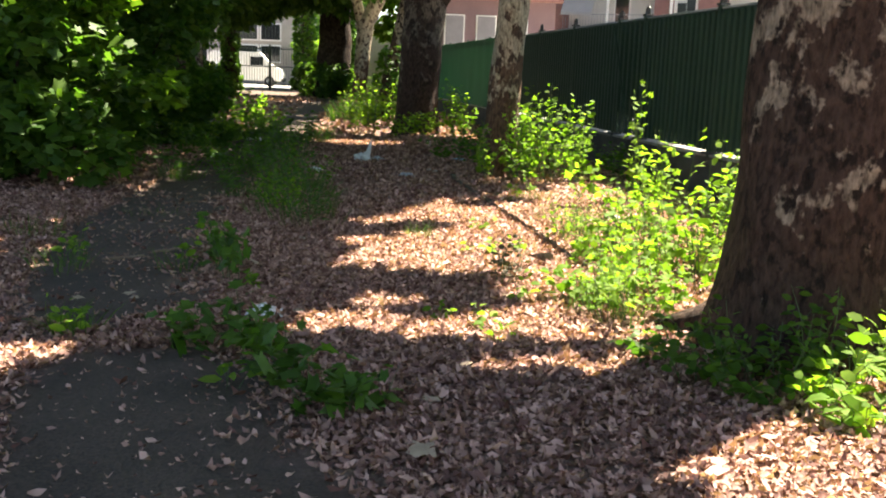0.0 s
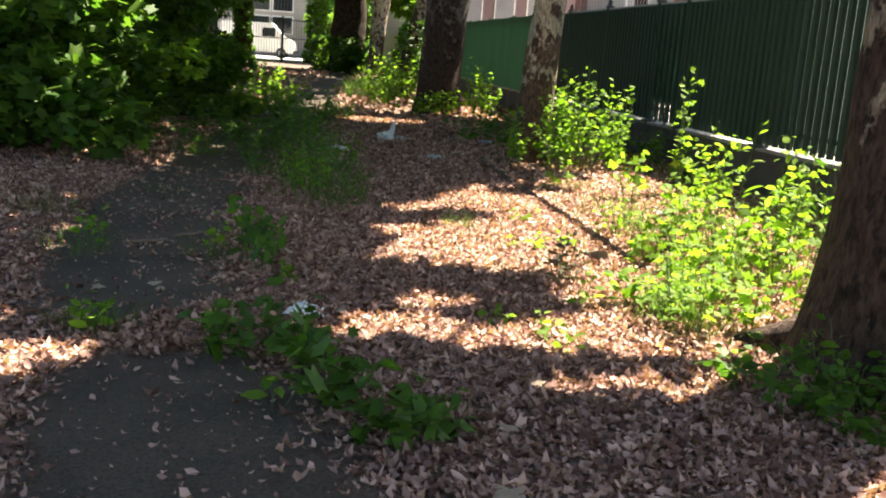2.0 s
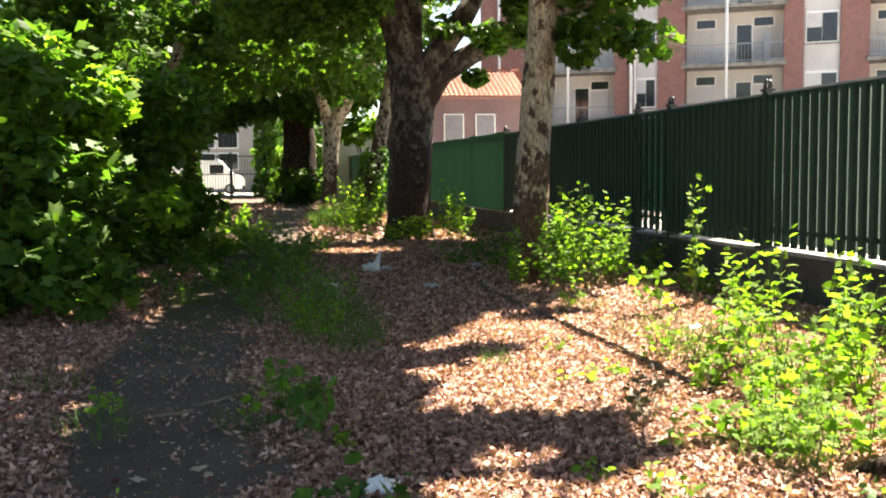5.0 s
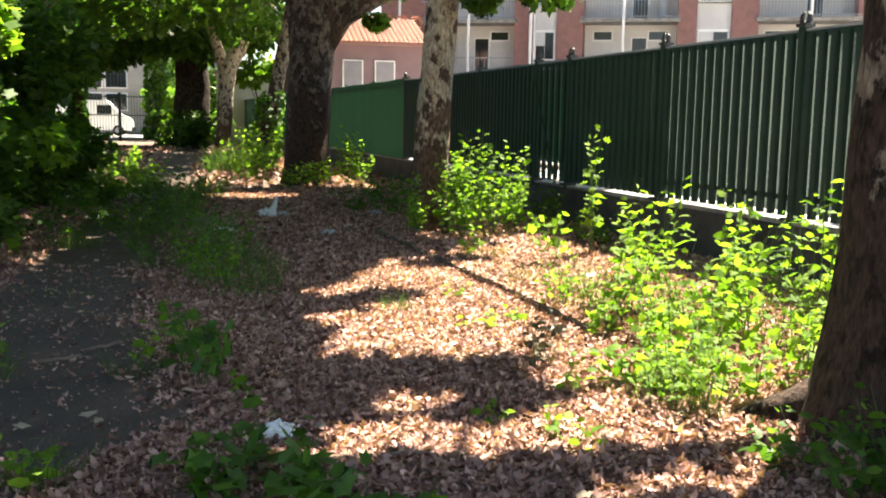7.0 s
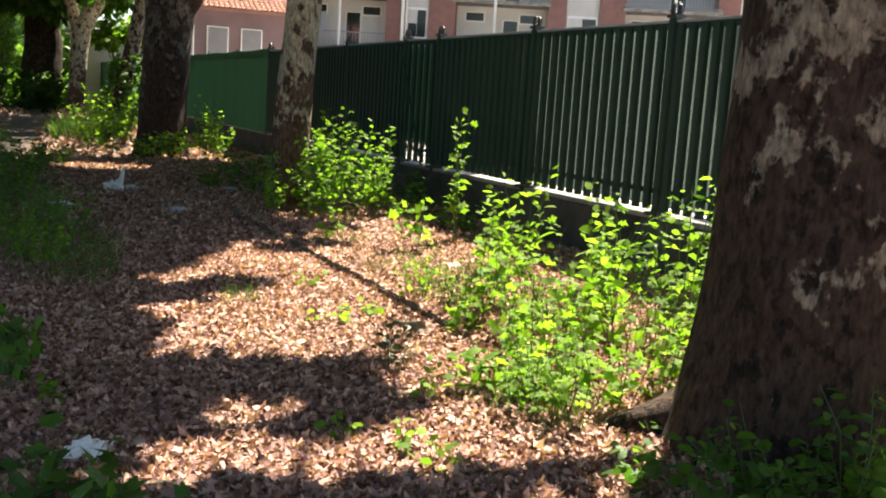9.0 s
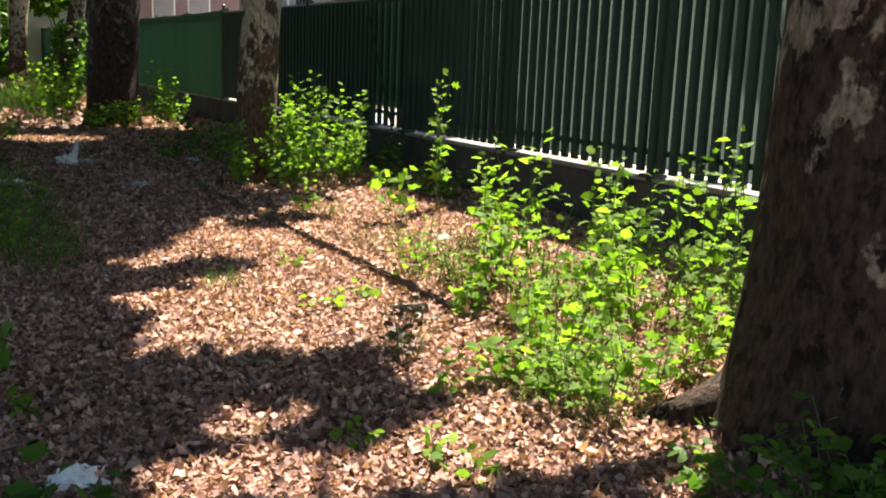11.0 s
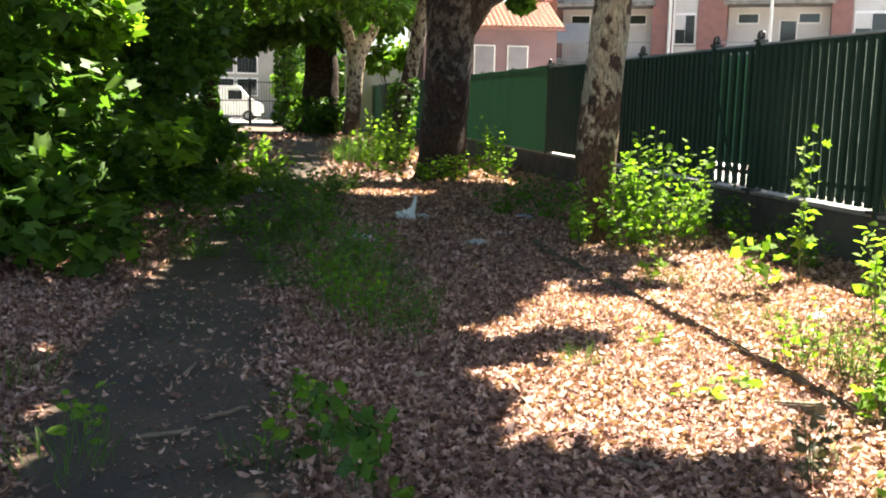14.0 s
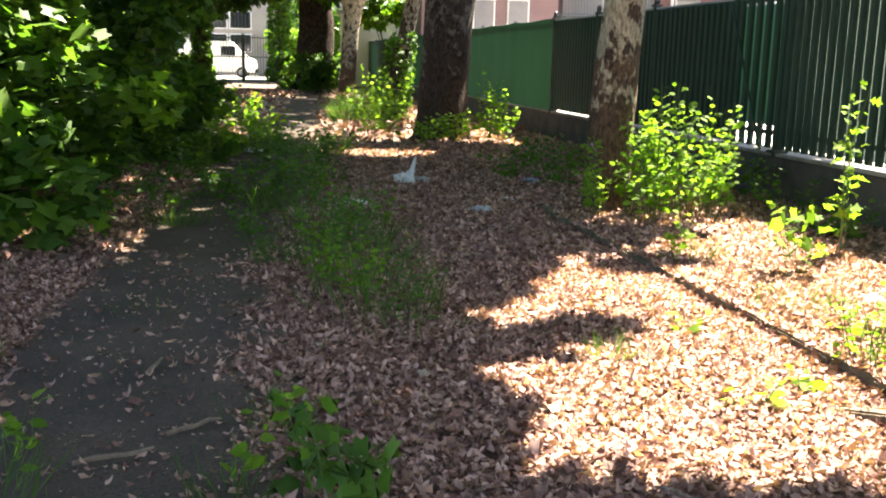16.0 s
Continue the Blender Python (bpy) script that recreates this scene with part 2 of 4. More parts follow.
def tube(points, radii, sides=10, bm=None, wobble=0.0, caps=True):
    """A tapered tube along points."""
    bm = bm or bmesh.new()
    pts = [Vector(p) for p in points]
    rings = []
    for i, (p, r) in enumerate(zip(pts, radii)):
        d = (pts[min(i + 1, len(pts) - 1)] - pts[max(i - 1, 0)]).normalized()
        u = d.cross(Vector((0.31, 0.95, 0.02))).normalized()
        w = d.cross(u)
        ring = []
        for k in range(sides):
            a = 2 * math.pi * k / sides
            off = u * math.cos(a) + w * math.sin(a)
            rr = r * (1 + wobble * noise.noise(p * 1.3 + off * 1.1))
            ring.append(bm.verts.new(p + off * rr))
        rings.append(ring)
    for a, b in zip(rings, rings[1:]):
        for k in range(sides):
            bm.faces.new((a[k], a[(k + 1) % sides], b[(k + 1) % sides], b[k]))
    if caps:
        bm.faces.new(rings[0][::-1])
        bm.faces.new(rings[-1])
    return bm


LEAF_PLAIN = np.array([(0, 0, 0), (0.28, 0.30, 0.05), (0.24, 0.70, 0.03), (0, 1, -0.06), (-0.24, 0.70, 0.03), (-0.28, 0.30, 0.05)])
LEAF_LOBED = np.array([(0, 0, 0), (0.22, 0.12, 0.03), (0.55, 0.22, 0.06), (0.34, 0.45, 0.04), (0.50, 0.72, 0.02), (0.20, 0.70, 0.02), (0, 1, -0.08),
                       (-0.20, 0.70, 0.02), (-0.50, 0.72, 0.02), (-0.34, 0.45, 0.04), (-0.55, 0.22, 0.06), (-0.22, 0.12, 0.03)])
LEAF_LONG = np.array([(0, 0, 0), (0.10, 0.35, 0.04), (0.09, 0.7, 0.01), (0, 1, -0.10), (-0.09, 0.7, 0.01), (-0.10, 0.35, 0.04)])
LEAF_LETTUCE = np.array([(0, 0, 0), (0.08, 0.15, 0.02), (0.30, 0.24, 0.06), (0.09, 0.38, 0.03), (0.36, 0.60, 0.06), (0.12, 0.72, 0.0), (0, 1, -0.10),
                         (-0.12, 0.72, 0.0), (-0.36, 0.60, 0.06), (-0.09, 0.38, 0.03), (-0.30, 0.24, 0.06), (-0.08, 0.15, 0.02)])
LEAF_DRY = np.array([(0, 0, 0.20), (0.15, 0.22, 0.02), (0.19, 0.62, 0.12), (0.02, 1.0, 0.30), (-0.14, 0.74, 0.0), (-0.20, 0.30, 0.20)])


def leaf_cloud(name, at, size, aim, mat, shape=LEAF_PLAIN, spin=None):
    """One mesh of many leaves: places, sizes and the way each leaf points (its length), rolled at random."""
    at, size, aim = np.asarray(at, float), np.asarray(size, float), np.asarray(aim, float)
    n, k = len(at), len(shape)
    y = aim / np.maximum(np.linalg.norm(aim, axis=1, keepdims=True), 1e-6)
    ref = np.tile((0.0, 0.0, 1.0), (n, 1)) + rng.normal(0, 0.45 if spin is None else spin, (n, 3))
    x = np.cross(y, ref)
    x /= np.maximum(np.linalg.norm(x, axis=1, keepdims=True), 1e-6)
    z = np.cross(x, y)
    curl = rng.uniform(0.3, 2.2, (n, 1))
    v = (at[:, None, :] + size[:, None, None] * (x[:, None, :] * shape[None, :, 0:1] + y[:, None, :] * shape[None, :, 1:2]
         + z[:, None, :] * (shape[None, :, 2:3] * curl[:, None, :])))
    me = bpy.data.meshes.new(name)
    # a strip of triangles from the stalk to the tip
    tri, lo, hi = [], 0, k - 1
    while hi - lo > 1:
        tri.append((lo, lo + 1, hi))
        lo += 1
        if hi - lo > 1:
            tri.append((lo, hi - 1, hi))
            hi -= 1
    tri = np.array(tri)
    f = (np.arange(n)[:, None, None] * k + tri[None]).reshape(-1, 3)
    me.vertices.add(n * k)
    me.vertices.foreach_set("co", v.reshape(-1))
    me.loops.add(f.size)
    me.loops.foreach_set("vertex_index", f.reshape(-1).astype(np.int32))
    me.polygons.add(len(f))
    me.polygons.foreach_set("loop_start", np.arange(0, f.size, 3, dtype=np.int32))
    me.update(calc_edges=True)
    me.validate()
    me.materials.append(mat)
    return me


# ---- ground ----
def kerb_x(y):
    return 2.0 - 0.085 * (y - 10.0)


def fence_x(y):
    return 4.80 - 0.085 * (y - 9.0)


def strip_x(y):
    """Middle of the bare trodden strip."""
    return -1.45 + 1.5 * math.exp(-((y - 1.2) / 3.6) ** 2) if y > 1.2 else 0.05


def ground_z(x, y):
    """Low swells; the bed behind the kerb lies higher, the worn strip a little lower."""
    z = 0.05 + 0.035 * noise.noise((x * 0.45, y * 0.45, 0.3)) + 0.014 * noise.noise((x * 2.1, y * 2.1, 4.0))
    z -= 0.02 * math.exp(-((x - strip_x(y)) / 0.6) ** 2)
    if 5.6 < y < 60:
        k = (x - kerb_x(y) - 0.10) / 0.04
        z += 0.06 * (0.5 + 0.5 * math.tanh(k)) * min(1.0, (y - 5.6) / 0.8)
        if y < 11.6:
            z -= 0.010 * math.exp(-((x - kerb_x(y) + 0.08) / 0.045) ** 2) * (0.55 + 0.45 * noise.noise((0.0, y * 1.4, 2.0)))
    return z


def litter_share(x, y):
    """How thick the dry leaves lie; the trodden strip is nearly bare."""
    off = x - strip_x(y)
    d = (off / 0.80 if off > 0 else -off / 0.34) + 0.32 * noise.noise((x * 1.6, y * 1.6, 3.0)) + 0.12 * noise.noise((x * 5.0, y * 5.0, 6.0))
    d += 1.5 * math.exp(-((y - 4.1 - 0.4 * (x + 0.6)) / 0.40) ** 2)  # a drift of leaves across the strip
    s = 1.0 if d > 1.25 else (0.03 if d < 0.7 else 0.03 + 0.97 * ((d - 0.7) / 0.55) ** 1.5)
    if x < strip_x(y):
        s *= 0.72
    s *= 0.55 + 0.9 * (0.5 + 0.5 * noise.noise((x * 1.1, y * 1.1, 9.0)))
    if x > fence_x(y) - 0.15:
        s = 0
    return s


def ground_sheet():
    gx = np.unique(np.concatenate([np.linspace(-900, -40, 8), np.linspace(-40, -6, 18), np.linspace(-6, 0.8, 70), np.linspace(0.85, 2.9, 52), np.linspace(2.95, 4.9, 22), np.linspace(5.3, 40, 20), np.linspace(60, 900, 8)]))
    gy = np.unique(np.concatenate([np.linspace(-900, -30, 8), np.linspace(-30, -2, 12), np.linspace(-1.8, 14, 150), np.linspace(14.4, 70, 90), np.linspace(80, 1200, 10)]))
    verts = [(x, y, ground_z(x, y) if abs(x) < 40 and -30 < y < 80 else 0.05) for y in gy for x in gx]
    w = len(gx)
    faces = [(j * w + i, j * w + i + 1, (j + 1) * w + i + 1, (j + 1) * w + i) for j in range(len(gy) - 1) for i in range(w - 1)]
    me = mesh_of("ground", verts, faces, M_SOIL)
    cover = me.attributes.new("cover", "FLOAT", "POINT")
    cover.data.foreach_set("value", [min(1.0, litter_share(v[0], v[1])) if -8 < v[0] < 5 and -6 < v[1] < 45 else 0.3 for v in verts])
    for p in me.polygons:
        p.use_smooth = True
    return tagged(new("ground", me), "bare trodden dark soil under the trees", "ground", kind="structure")


ground_sheet()


# ---- low wall, kerb and fence along the side ----
def along(y0, y1, side=0.0):
    """Pose on the fence line at y0, its x axis along the fence, and the length to y1."""
    a, b = Vector((fence_x(y0) + side, y0, 0)), Vector((fence_x(y1) + side, y1, 0))
    return Matrix.Translation(a) @ Matrix.Rotation(math.atan2(b.y - a.y, b.x - a.x), 4, "Z"), (b - a).length


m, ln = along(-8, 57.4, 0.17)
wall = part("wall_low", box((ln, 0.36, 0.62), (ln / 2, 0, 0.25), 0.02), M_WALL, m=m)
tagged(wall, "low dark weathered concrete wall carrying the fence", "wall", kind="structure")
part("coping", box((ln, 0.42, 0.035), (ln / 2, 0, 0.5785), 0.008), M_CONCRETE, wall)

kerb = tagged(new("kerb"), "sunken mossy concrete kerb edging between path and bed", "kerb", kind="structure")
KERB_LEN = 0.98
y = 5.95
block = None
kr = random.Random(4)
while y < 11.5:
    xa, xb = kerb_x(y), kerb_x(y + KERB_LEN)
    mm = (Matrix.Translation(((xa + xb) / 2, y + KERB_LEN / 2, ground_z((xa + xb) / 2 + 0.3, y + 0.5) - 0.045 + kr.uniform(-0.012, 0.012)))
          @ Matrix.Rotation(math.atan2(KERB_LEN, xb - xa) + kr.uniform(-0.02, 0.02), 4, "Z") @ Matrix.Rotation(kr.uniform(-0.05, 0.05), 4, "X"))
    if block is None:
        block = part("kerb_block", box((KERB_LEN - 0.03, 0.075, 0.16), (0, 0, -0.03), 0.012), M_KERB, kerb, m=mm)
    else:
        b = new("kerb_block", block.data)
        b.parent, b.matrix_local = kerb, mm
    y += KERB_LEN + 0.01
mm = Matrix.Translation((2.03, 6.25, 0.075)) @ Matrix.Rotation(1.9, 4, "Z") @ Matrix.Rotation(0.25, 4, "Y") @ Matrix.Diagonal((0.32, 1.2, 0.8, 1))
b = new("kerb_block", block.data)
b.parent, b.matrix_local = kerb, mm

POSTS = [1.0, 3.3, 5.6, 7.91, 10.17, 12.5, 13.57, 15.9, 18.2, 20.5]
POST_MESH = []
BAR_MESH = []


def fence_post(y):
    """Square post with a collar and a pointed cap."""
    m, _ = along(y, y + 1)
    e = tagged(new("fence_post"), "dark green square metal fence post with pointed cap", "fence post", "fence posts")
    e.matrix_world = m @ Matrix.Translation((0, 0, 0.56))
    if not POST_MESH:
        POST_MESH.append(part("shaft", box((0.09, 0.09, 1.72), (0, 0, 0.86), 0.008), M_GREEN, e).data)
        bm = box((0.12, 0.12, 0.03), (0, 0, 1.735), 0.006)
        for sgn in (-1, 1):
            tube([(0.01 * sgn, 0, 1.74), (0.05 * sgn, 0, 1.775), (0.045 * sgn, 0, 1.82), (0.02 * sgn, 0, 1.85)], [0.022, 0.026, 0.022, 0.008], 7, bm)
        POST_MESH.append(part("cap", bm, M_BLACK, e).data)
        POST_MESH.append(part("foot_plate", box((0.17, 0.17, 0.03), (0, 0, 0.05), 0.005), M_BLACK, e).data)
    else:
        for n, d in zip(("shaft", "cap", "foot_plate"), POST_MESH):
            o = new(n, d)
            o.parent = e


def fence_panel(y0, y1, cloth=True):
    m, ln = along(y0 + 0.05, y1 - 0.05)
    e = tagged(new("bar_fence"), "dark green metal bar fence panel backed with dark sheeting" if cloth else "narrow green bar fence panel with open gaps and torn sheeting",
               "fence", "bar fence panels")
    e.matrix_world = m
    part("top_rail", box((ln, 0.05, 0.05), (ln / 2, 0, 2.215), 0.005), M_GREEN, e)
    part("bottom_rail", box((ln, 0.035, 0.045), (ln / 2, -0.03, 0.80), 0.005), M_GREEN, e)
    part("cap_strip", box((ln, 0.11, 0.022), (ln / 2, -0.02, 2.253), 0.004), M_METAL, e, "weathered grey cap strip")
    n = round(ln / (0.150 if cloth else 0.19))
    for i in range(n):
        mm = Matrix.Translation(((i + 0.5) * ln / n, 0.03, 0))
        if not BAR_MESH:
            BAR_MESH.append(part("bar", box((0.082, 0.045, 1.58), (0, 0, 1.43), 0.006), M_GREEN, e, m=mm).data)
        else:
            b = new("bar", BAR_MESH[0])
            b.parent, b.matrix_local = e, mm
    if cloth:
        bm = bmesh.new()
        nu, nv = 24, 10
        grid = [[bm.verts.new(((ln + 0.12) * i / nu - 0.06, -0.07 + 0.015 * noise.noise((i * 0.5 + y0 * 3, j * 0.35, 1.0)), 0.665 + 1.55 * j / nv)) for j in range(nv + 1)] for i in range(nu + 1)]
        for i in range(nu):
            for j in range(nv):
                bm.faces.new((grid[i][j], grid[i + 1][j], grid[i + 1][j + 1], grid[i][j + 1]))
        part("sheeting", bm, M_CLOTH, e, "dark green translucent sheeting", smooth=True)
    else:
        part("sheeting", box((ln + 0.12, 0.006, 1.30), (ln * 0.5, -0.07, 1.52)), M_SHEET_PALE, e, "torn green sheeting")
    return e


for y0, y1 in zip(POSTS, POSTS[1:]):
    fence_panel(y0, y1, cloth=not (12.4 < y0 < 12.6))
for y in POSTS:
    fence_post(y)
# slanting brace rods leaning on the path side of the fence
for y0, y1 in ((12.62, 13.5), (6.1, 6.8)):
    m, ln = along(y0, y1, -0.13)
    br = part("fence_brace", tube([(0.0, 0, 0.62), (ln * 0.5, 0, 1.4), (ln, 0, 2.2)], [0.014] * 3, 8), M_GREEN, m=m)
    tagged(br, "slanting green metal brace bar on the fence", "fence brace", "fence braces")

m, ln = along(20.56, 57.3)
far = tagged(new("mesh_fence"), "long fence hung with bright green mesh cloth", "fence")
far.matrix_world = m
bm = bmesh.new()
nu, nv = 150, 6
grid = [[bm.verts.new((ln * i / nu, 0.03 * noise.noise((i * 0.45, j * 0.5, 7.0)), 0.56 + (1.72 + 0.02 * math.sin(i * 0.7)) * j / nv)) for j in range(nv + 1)] for i in range(nu + 1)]
for i in range(nu):
    for j in range(nv):
        bm.faces.new((grid[i][j], grid[i + 1][j], grid[i + 1][j + 1], grid[i][j + 1]))
part("mesh_cloth", bm, M_CLOTH_FAR, far, "bright green mesh cloth", smooth=True)
part("top_rail", tube([(0, -0.05, 2.27), (ln, -0.05, 2.27)], [0.025, 0.025], 8), M_GREEN, far)
pm = None
for i in range(13):
    mm = Matrix.Translation((i * ln / 12, -0.09, 0.56))
    if pm is None:
        pm = part("post", tube([(0, 0, 0), (0, 0, 1.78)], [0.035, 0.035], 8), M_GREEN, far, m=mm).data
    else:
        o = new("post", pm)
        o.parent, o.matrix_local = far, mm

# pale paving beyond the fence
bm = bmesh.new()
v = [bm.verts.new(p) for p in ((fence_x(-8) + 0.32, -8, 0.115), (40, -8, 0.115), (40, 57, 0.115), (fence_x(57) + 0.32, 57, 0.115))]
bm.faces.new(v)
bmesh.ops.subdivide_edges(bm, edges=bm.edges[:], cuts=6, use_grid_fill=True)
tagged(part("pavement", bm, M_PAVE), "pale sunlit concrete yard beyond the fence", "pavement", kind="structure")


# ---- trees ----
def trunk_mesh(points, radii, sides=24, flare=1.5):
    """A trunk that widens into uneven roots at its foot."""
    pts, rad = [Vector(p) for p in points], list(radii)
    fine, fr = [], []
    for i in range(len(pts) - 1):
        for k in range(8):
            f = k / 8
            fine.append(pts[i].lerp(pts[i + 1], f))
            fr.append(rad[i] * (1 - f) + rad[i + 1] * f)
    fine.append(pts[-1])
    fr.append(rad[-1])
    z0 = fine[0].z
    fr = [r * (1 + (flare - 1) * math.exp(-max(p.z - z0, 0) / 0.28)) for p, r in zip(fine, fr)]
    return tube(fine, fr, sides, wobble=0.13)


# left edge of the sun patch on the ground, used to shape the crowns
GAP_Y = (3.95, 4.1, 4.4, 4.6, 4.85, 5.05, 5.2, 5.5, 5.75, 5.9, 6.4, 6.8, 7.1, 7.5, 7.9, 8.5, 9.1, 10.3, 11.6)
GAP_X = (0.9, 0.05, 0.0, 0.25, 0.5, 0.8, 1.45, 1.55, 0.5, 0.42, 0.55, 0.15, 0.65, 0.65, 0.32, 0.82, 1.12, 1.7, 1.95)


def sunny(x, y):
    """Whether a ground point lies in a hand-laid sun patch; unseen crowns open over it."""
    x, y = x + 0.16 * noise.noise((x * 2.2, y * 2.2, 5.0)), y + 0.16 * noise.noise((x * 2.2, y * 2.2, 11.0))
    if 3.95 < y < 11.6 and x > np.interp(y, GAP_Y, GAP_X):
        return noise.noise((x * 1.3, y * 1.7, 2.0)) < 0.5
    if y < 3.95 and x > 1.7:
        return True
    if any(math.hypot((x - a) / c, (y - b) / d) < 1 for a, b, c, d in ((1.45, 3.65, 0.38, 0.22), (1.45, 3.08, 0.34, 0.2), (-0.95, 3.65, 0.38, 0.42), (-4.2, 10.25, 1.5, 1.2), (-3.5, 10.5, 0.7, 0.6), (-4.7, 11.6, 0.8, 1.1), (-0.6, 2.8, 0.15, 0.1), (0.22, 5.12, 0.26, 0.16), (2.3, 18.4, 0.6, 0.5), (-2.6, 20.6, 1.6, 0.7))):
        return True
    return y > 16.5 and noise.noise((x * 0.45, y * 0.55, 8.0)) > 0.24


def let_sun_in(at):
    """Leaves of the unseen high crowns, without those that would shade a sun patch."""
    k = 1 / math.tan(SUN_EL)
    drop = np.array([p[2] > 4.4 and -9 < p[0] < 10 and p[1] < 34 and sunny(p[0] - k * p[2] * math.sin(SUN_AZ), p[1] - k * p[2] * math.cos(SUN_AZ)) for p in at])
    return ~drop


def crown_leaves(blobs, count, size, mat, shape=LEAF_LOBED, name="crown"):
    """Leaves spread through uneven clumps (x, y, z, rx, ry, rz), hanging outward and down."""
    vol = np.array([b[3] * b[4] * b[5] for b in blobs])
    pick = rng.choice(len(blobs), count, p=vol / vol.sum())
    b = np.array(blobs)[pick]
    d = rng.normal(size=(count, 3))
    d /= np.linalg.norm(d, axis=1, keepdims=True)
    r = rng.uniform(0.2, 1.0, (count, 1)) ** 0.5
    at = b[:, :3] + d * r * b[:, 3:]
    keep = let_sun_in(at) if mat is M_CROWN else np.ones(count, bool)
    at, d, count = at[keep], d[keep], int(keep.sum())
    aim = d * np.array((1, 1, 0.4)) + np.array((0, 0, -0.55)) + rng.normal(0, 0.5, (count, 3))
    return leaf_cloud(name, at, rng.uniform(0.6, 1.25, count) * size, aim, mat, shape)


def clumps(centre, spread, n, r, seed=None):
    """n clump ellipsoids round a centre."""
    g = rng if seed is None else np.random.default_rng(seed)
    out = []
    for _ in range(n):
        c = np.array(centre) + g.uniform(-1, 1, 3) * spread
        k = g.uniform(0.6, 1.2)
        out.append((*c, r * k, r * k, r * k * 0.6))
    return out


def tree(points, radii, bark, label, blobs=None, leaves=0, limbs=(), roots=(), size=0.17, flare=1.4, sprays=(), high=None):
    base = points[0]
    e = tagged(new("plane_tree"), label, "tree", "plane trees")
    e.location = base
    inv = Matrix.Translation(-Vector(base))
    bm = trunk_mesh(points, radii, flare=flare)
    bmesh.ops.transform(bm, matrix=inv, verts=bm.verts)
    part("trunk", bm, bark, e, smooth=True)
    for nm, group in (("limb", limbs), ("root", roots)):
        for lp, lr in group:
            bm = tube(lp, lr, 12, wobble=0.12)
            bmesh.ops.transform(bm, matrix=inv, verts=bm.verts)
            part(nm, bm, bark, e, smooth=True)
    if leaves:
        me = crown_leaves(blobs, leaves, size, M_CROWN) if size < 0.25 else crown_leaves(blobs, leaves, size * 1.3, M_CROWN, LEAF_PLAIN)
        me.transform(inv)
        c = new("crown", me)
        c.parent = e
    # slab of unseen leaves overhead, added only to shade what lies below
    if high:
        (cx, cy, cz), (sx, sy, sz), n_ = high
        at = np.array((cx, cy, cz)) + rng.uniform(-1, 1, (n_, 3)) * (sx, sy, sz)
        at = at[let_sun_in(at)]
        me = leaf_cloud("unseen_shade_crown", at, rng.uniform(0.22, 0.42, len(at)), rng.normal(0, 1, (len(at), 3)) * (1, 1, 0.5), M_CROWN, LEAF_PLAIN, spin=0.5)
        me.transform(inv)
        c = new("unseen_shade_crown", me)
        c.parent = e
    for blobs_, n_ in sprays:
        me = crown_leaves(blobs_, n_, size, M_CROWN, name="leaf_spray")
        me.transform(inv)
        c = tagged(new("leaf_spray", me), kind="stuff")
        c.parent = e
    return e


# crown clumps and thin limbs out of view are placed for their shade
tree([(3.08, 4.06, -0.08), (3.08, 4.05, 0.6), (3.11, 4.06, 1.4), (3.18, 4.1, 3.0), (3.25, 4.15, 6.0)], [0.48, 0.455, 0.435, 0.41, 0.36], M_BARK_OLD,
     "thick old plane tree trunk with flaking brown and grey bark", clumps((3.5, 6.3, 5.6), (1.4, 1.2, 0.4), 20, 0.8, 3) + clumps((1.5, 3.2, 6.2), (3.2, 2.4, 0.6), 20, 1.2, 5) + clumps((2.9, 8.7, 5.6), (1.3, 0.5, 0.3), 9, 0.75, 6) + [(5.4, 9.1, 5.4, 0.45, 0.22, 0.22), (4.7, 9.3, 5.4, 0.5, 0.35, 0.3), (4.4, 8.3, 5.5, 0.5, 0.4, 0.3)], 30000, flare=1.26, high=((2.0, 5.0, 6.7), (6.4, 7.0, 0.5), 25000),
     limbs=[([(3.2, 4.12, 4.2), (2.2, 3.8, 5.4), (0.4, 3.2, 6.2)], [0.2, 0.14, 0.06]), ([(3.22, 4.15, 4.6), (2.9, 5.4, 5.5), (2.4, 6.8, 5.9)], [0.17, 0.12, 0.05]), ([(2.95, 5.3, 5.4), (3.8, 7.4, 5.5), (5.2, 9.0, 5.4)], [0.03, 0.02, 0.01])],
     roots=[([(2.95, 4.25, 0.22), (2.62, 4.36, 0.10), (2.36, 4.46, 0.02)], [0.2, 0.10, 0.05]), ([(2.95, 3.95, 0.2), (2.72, 3.72, 0.08), (2.6, 3.5, 0.0)], [0.2, 0.11, 0.05])])
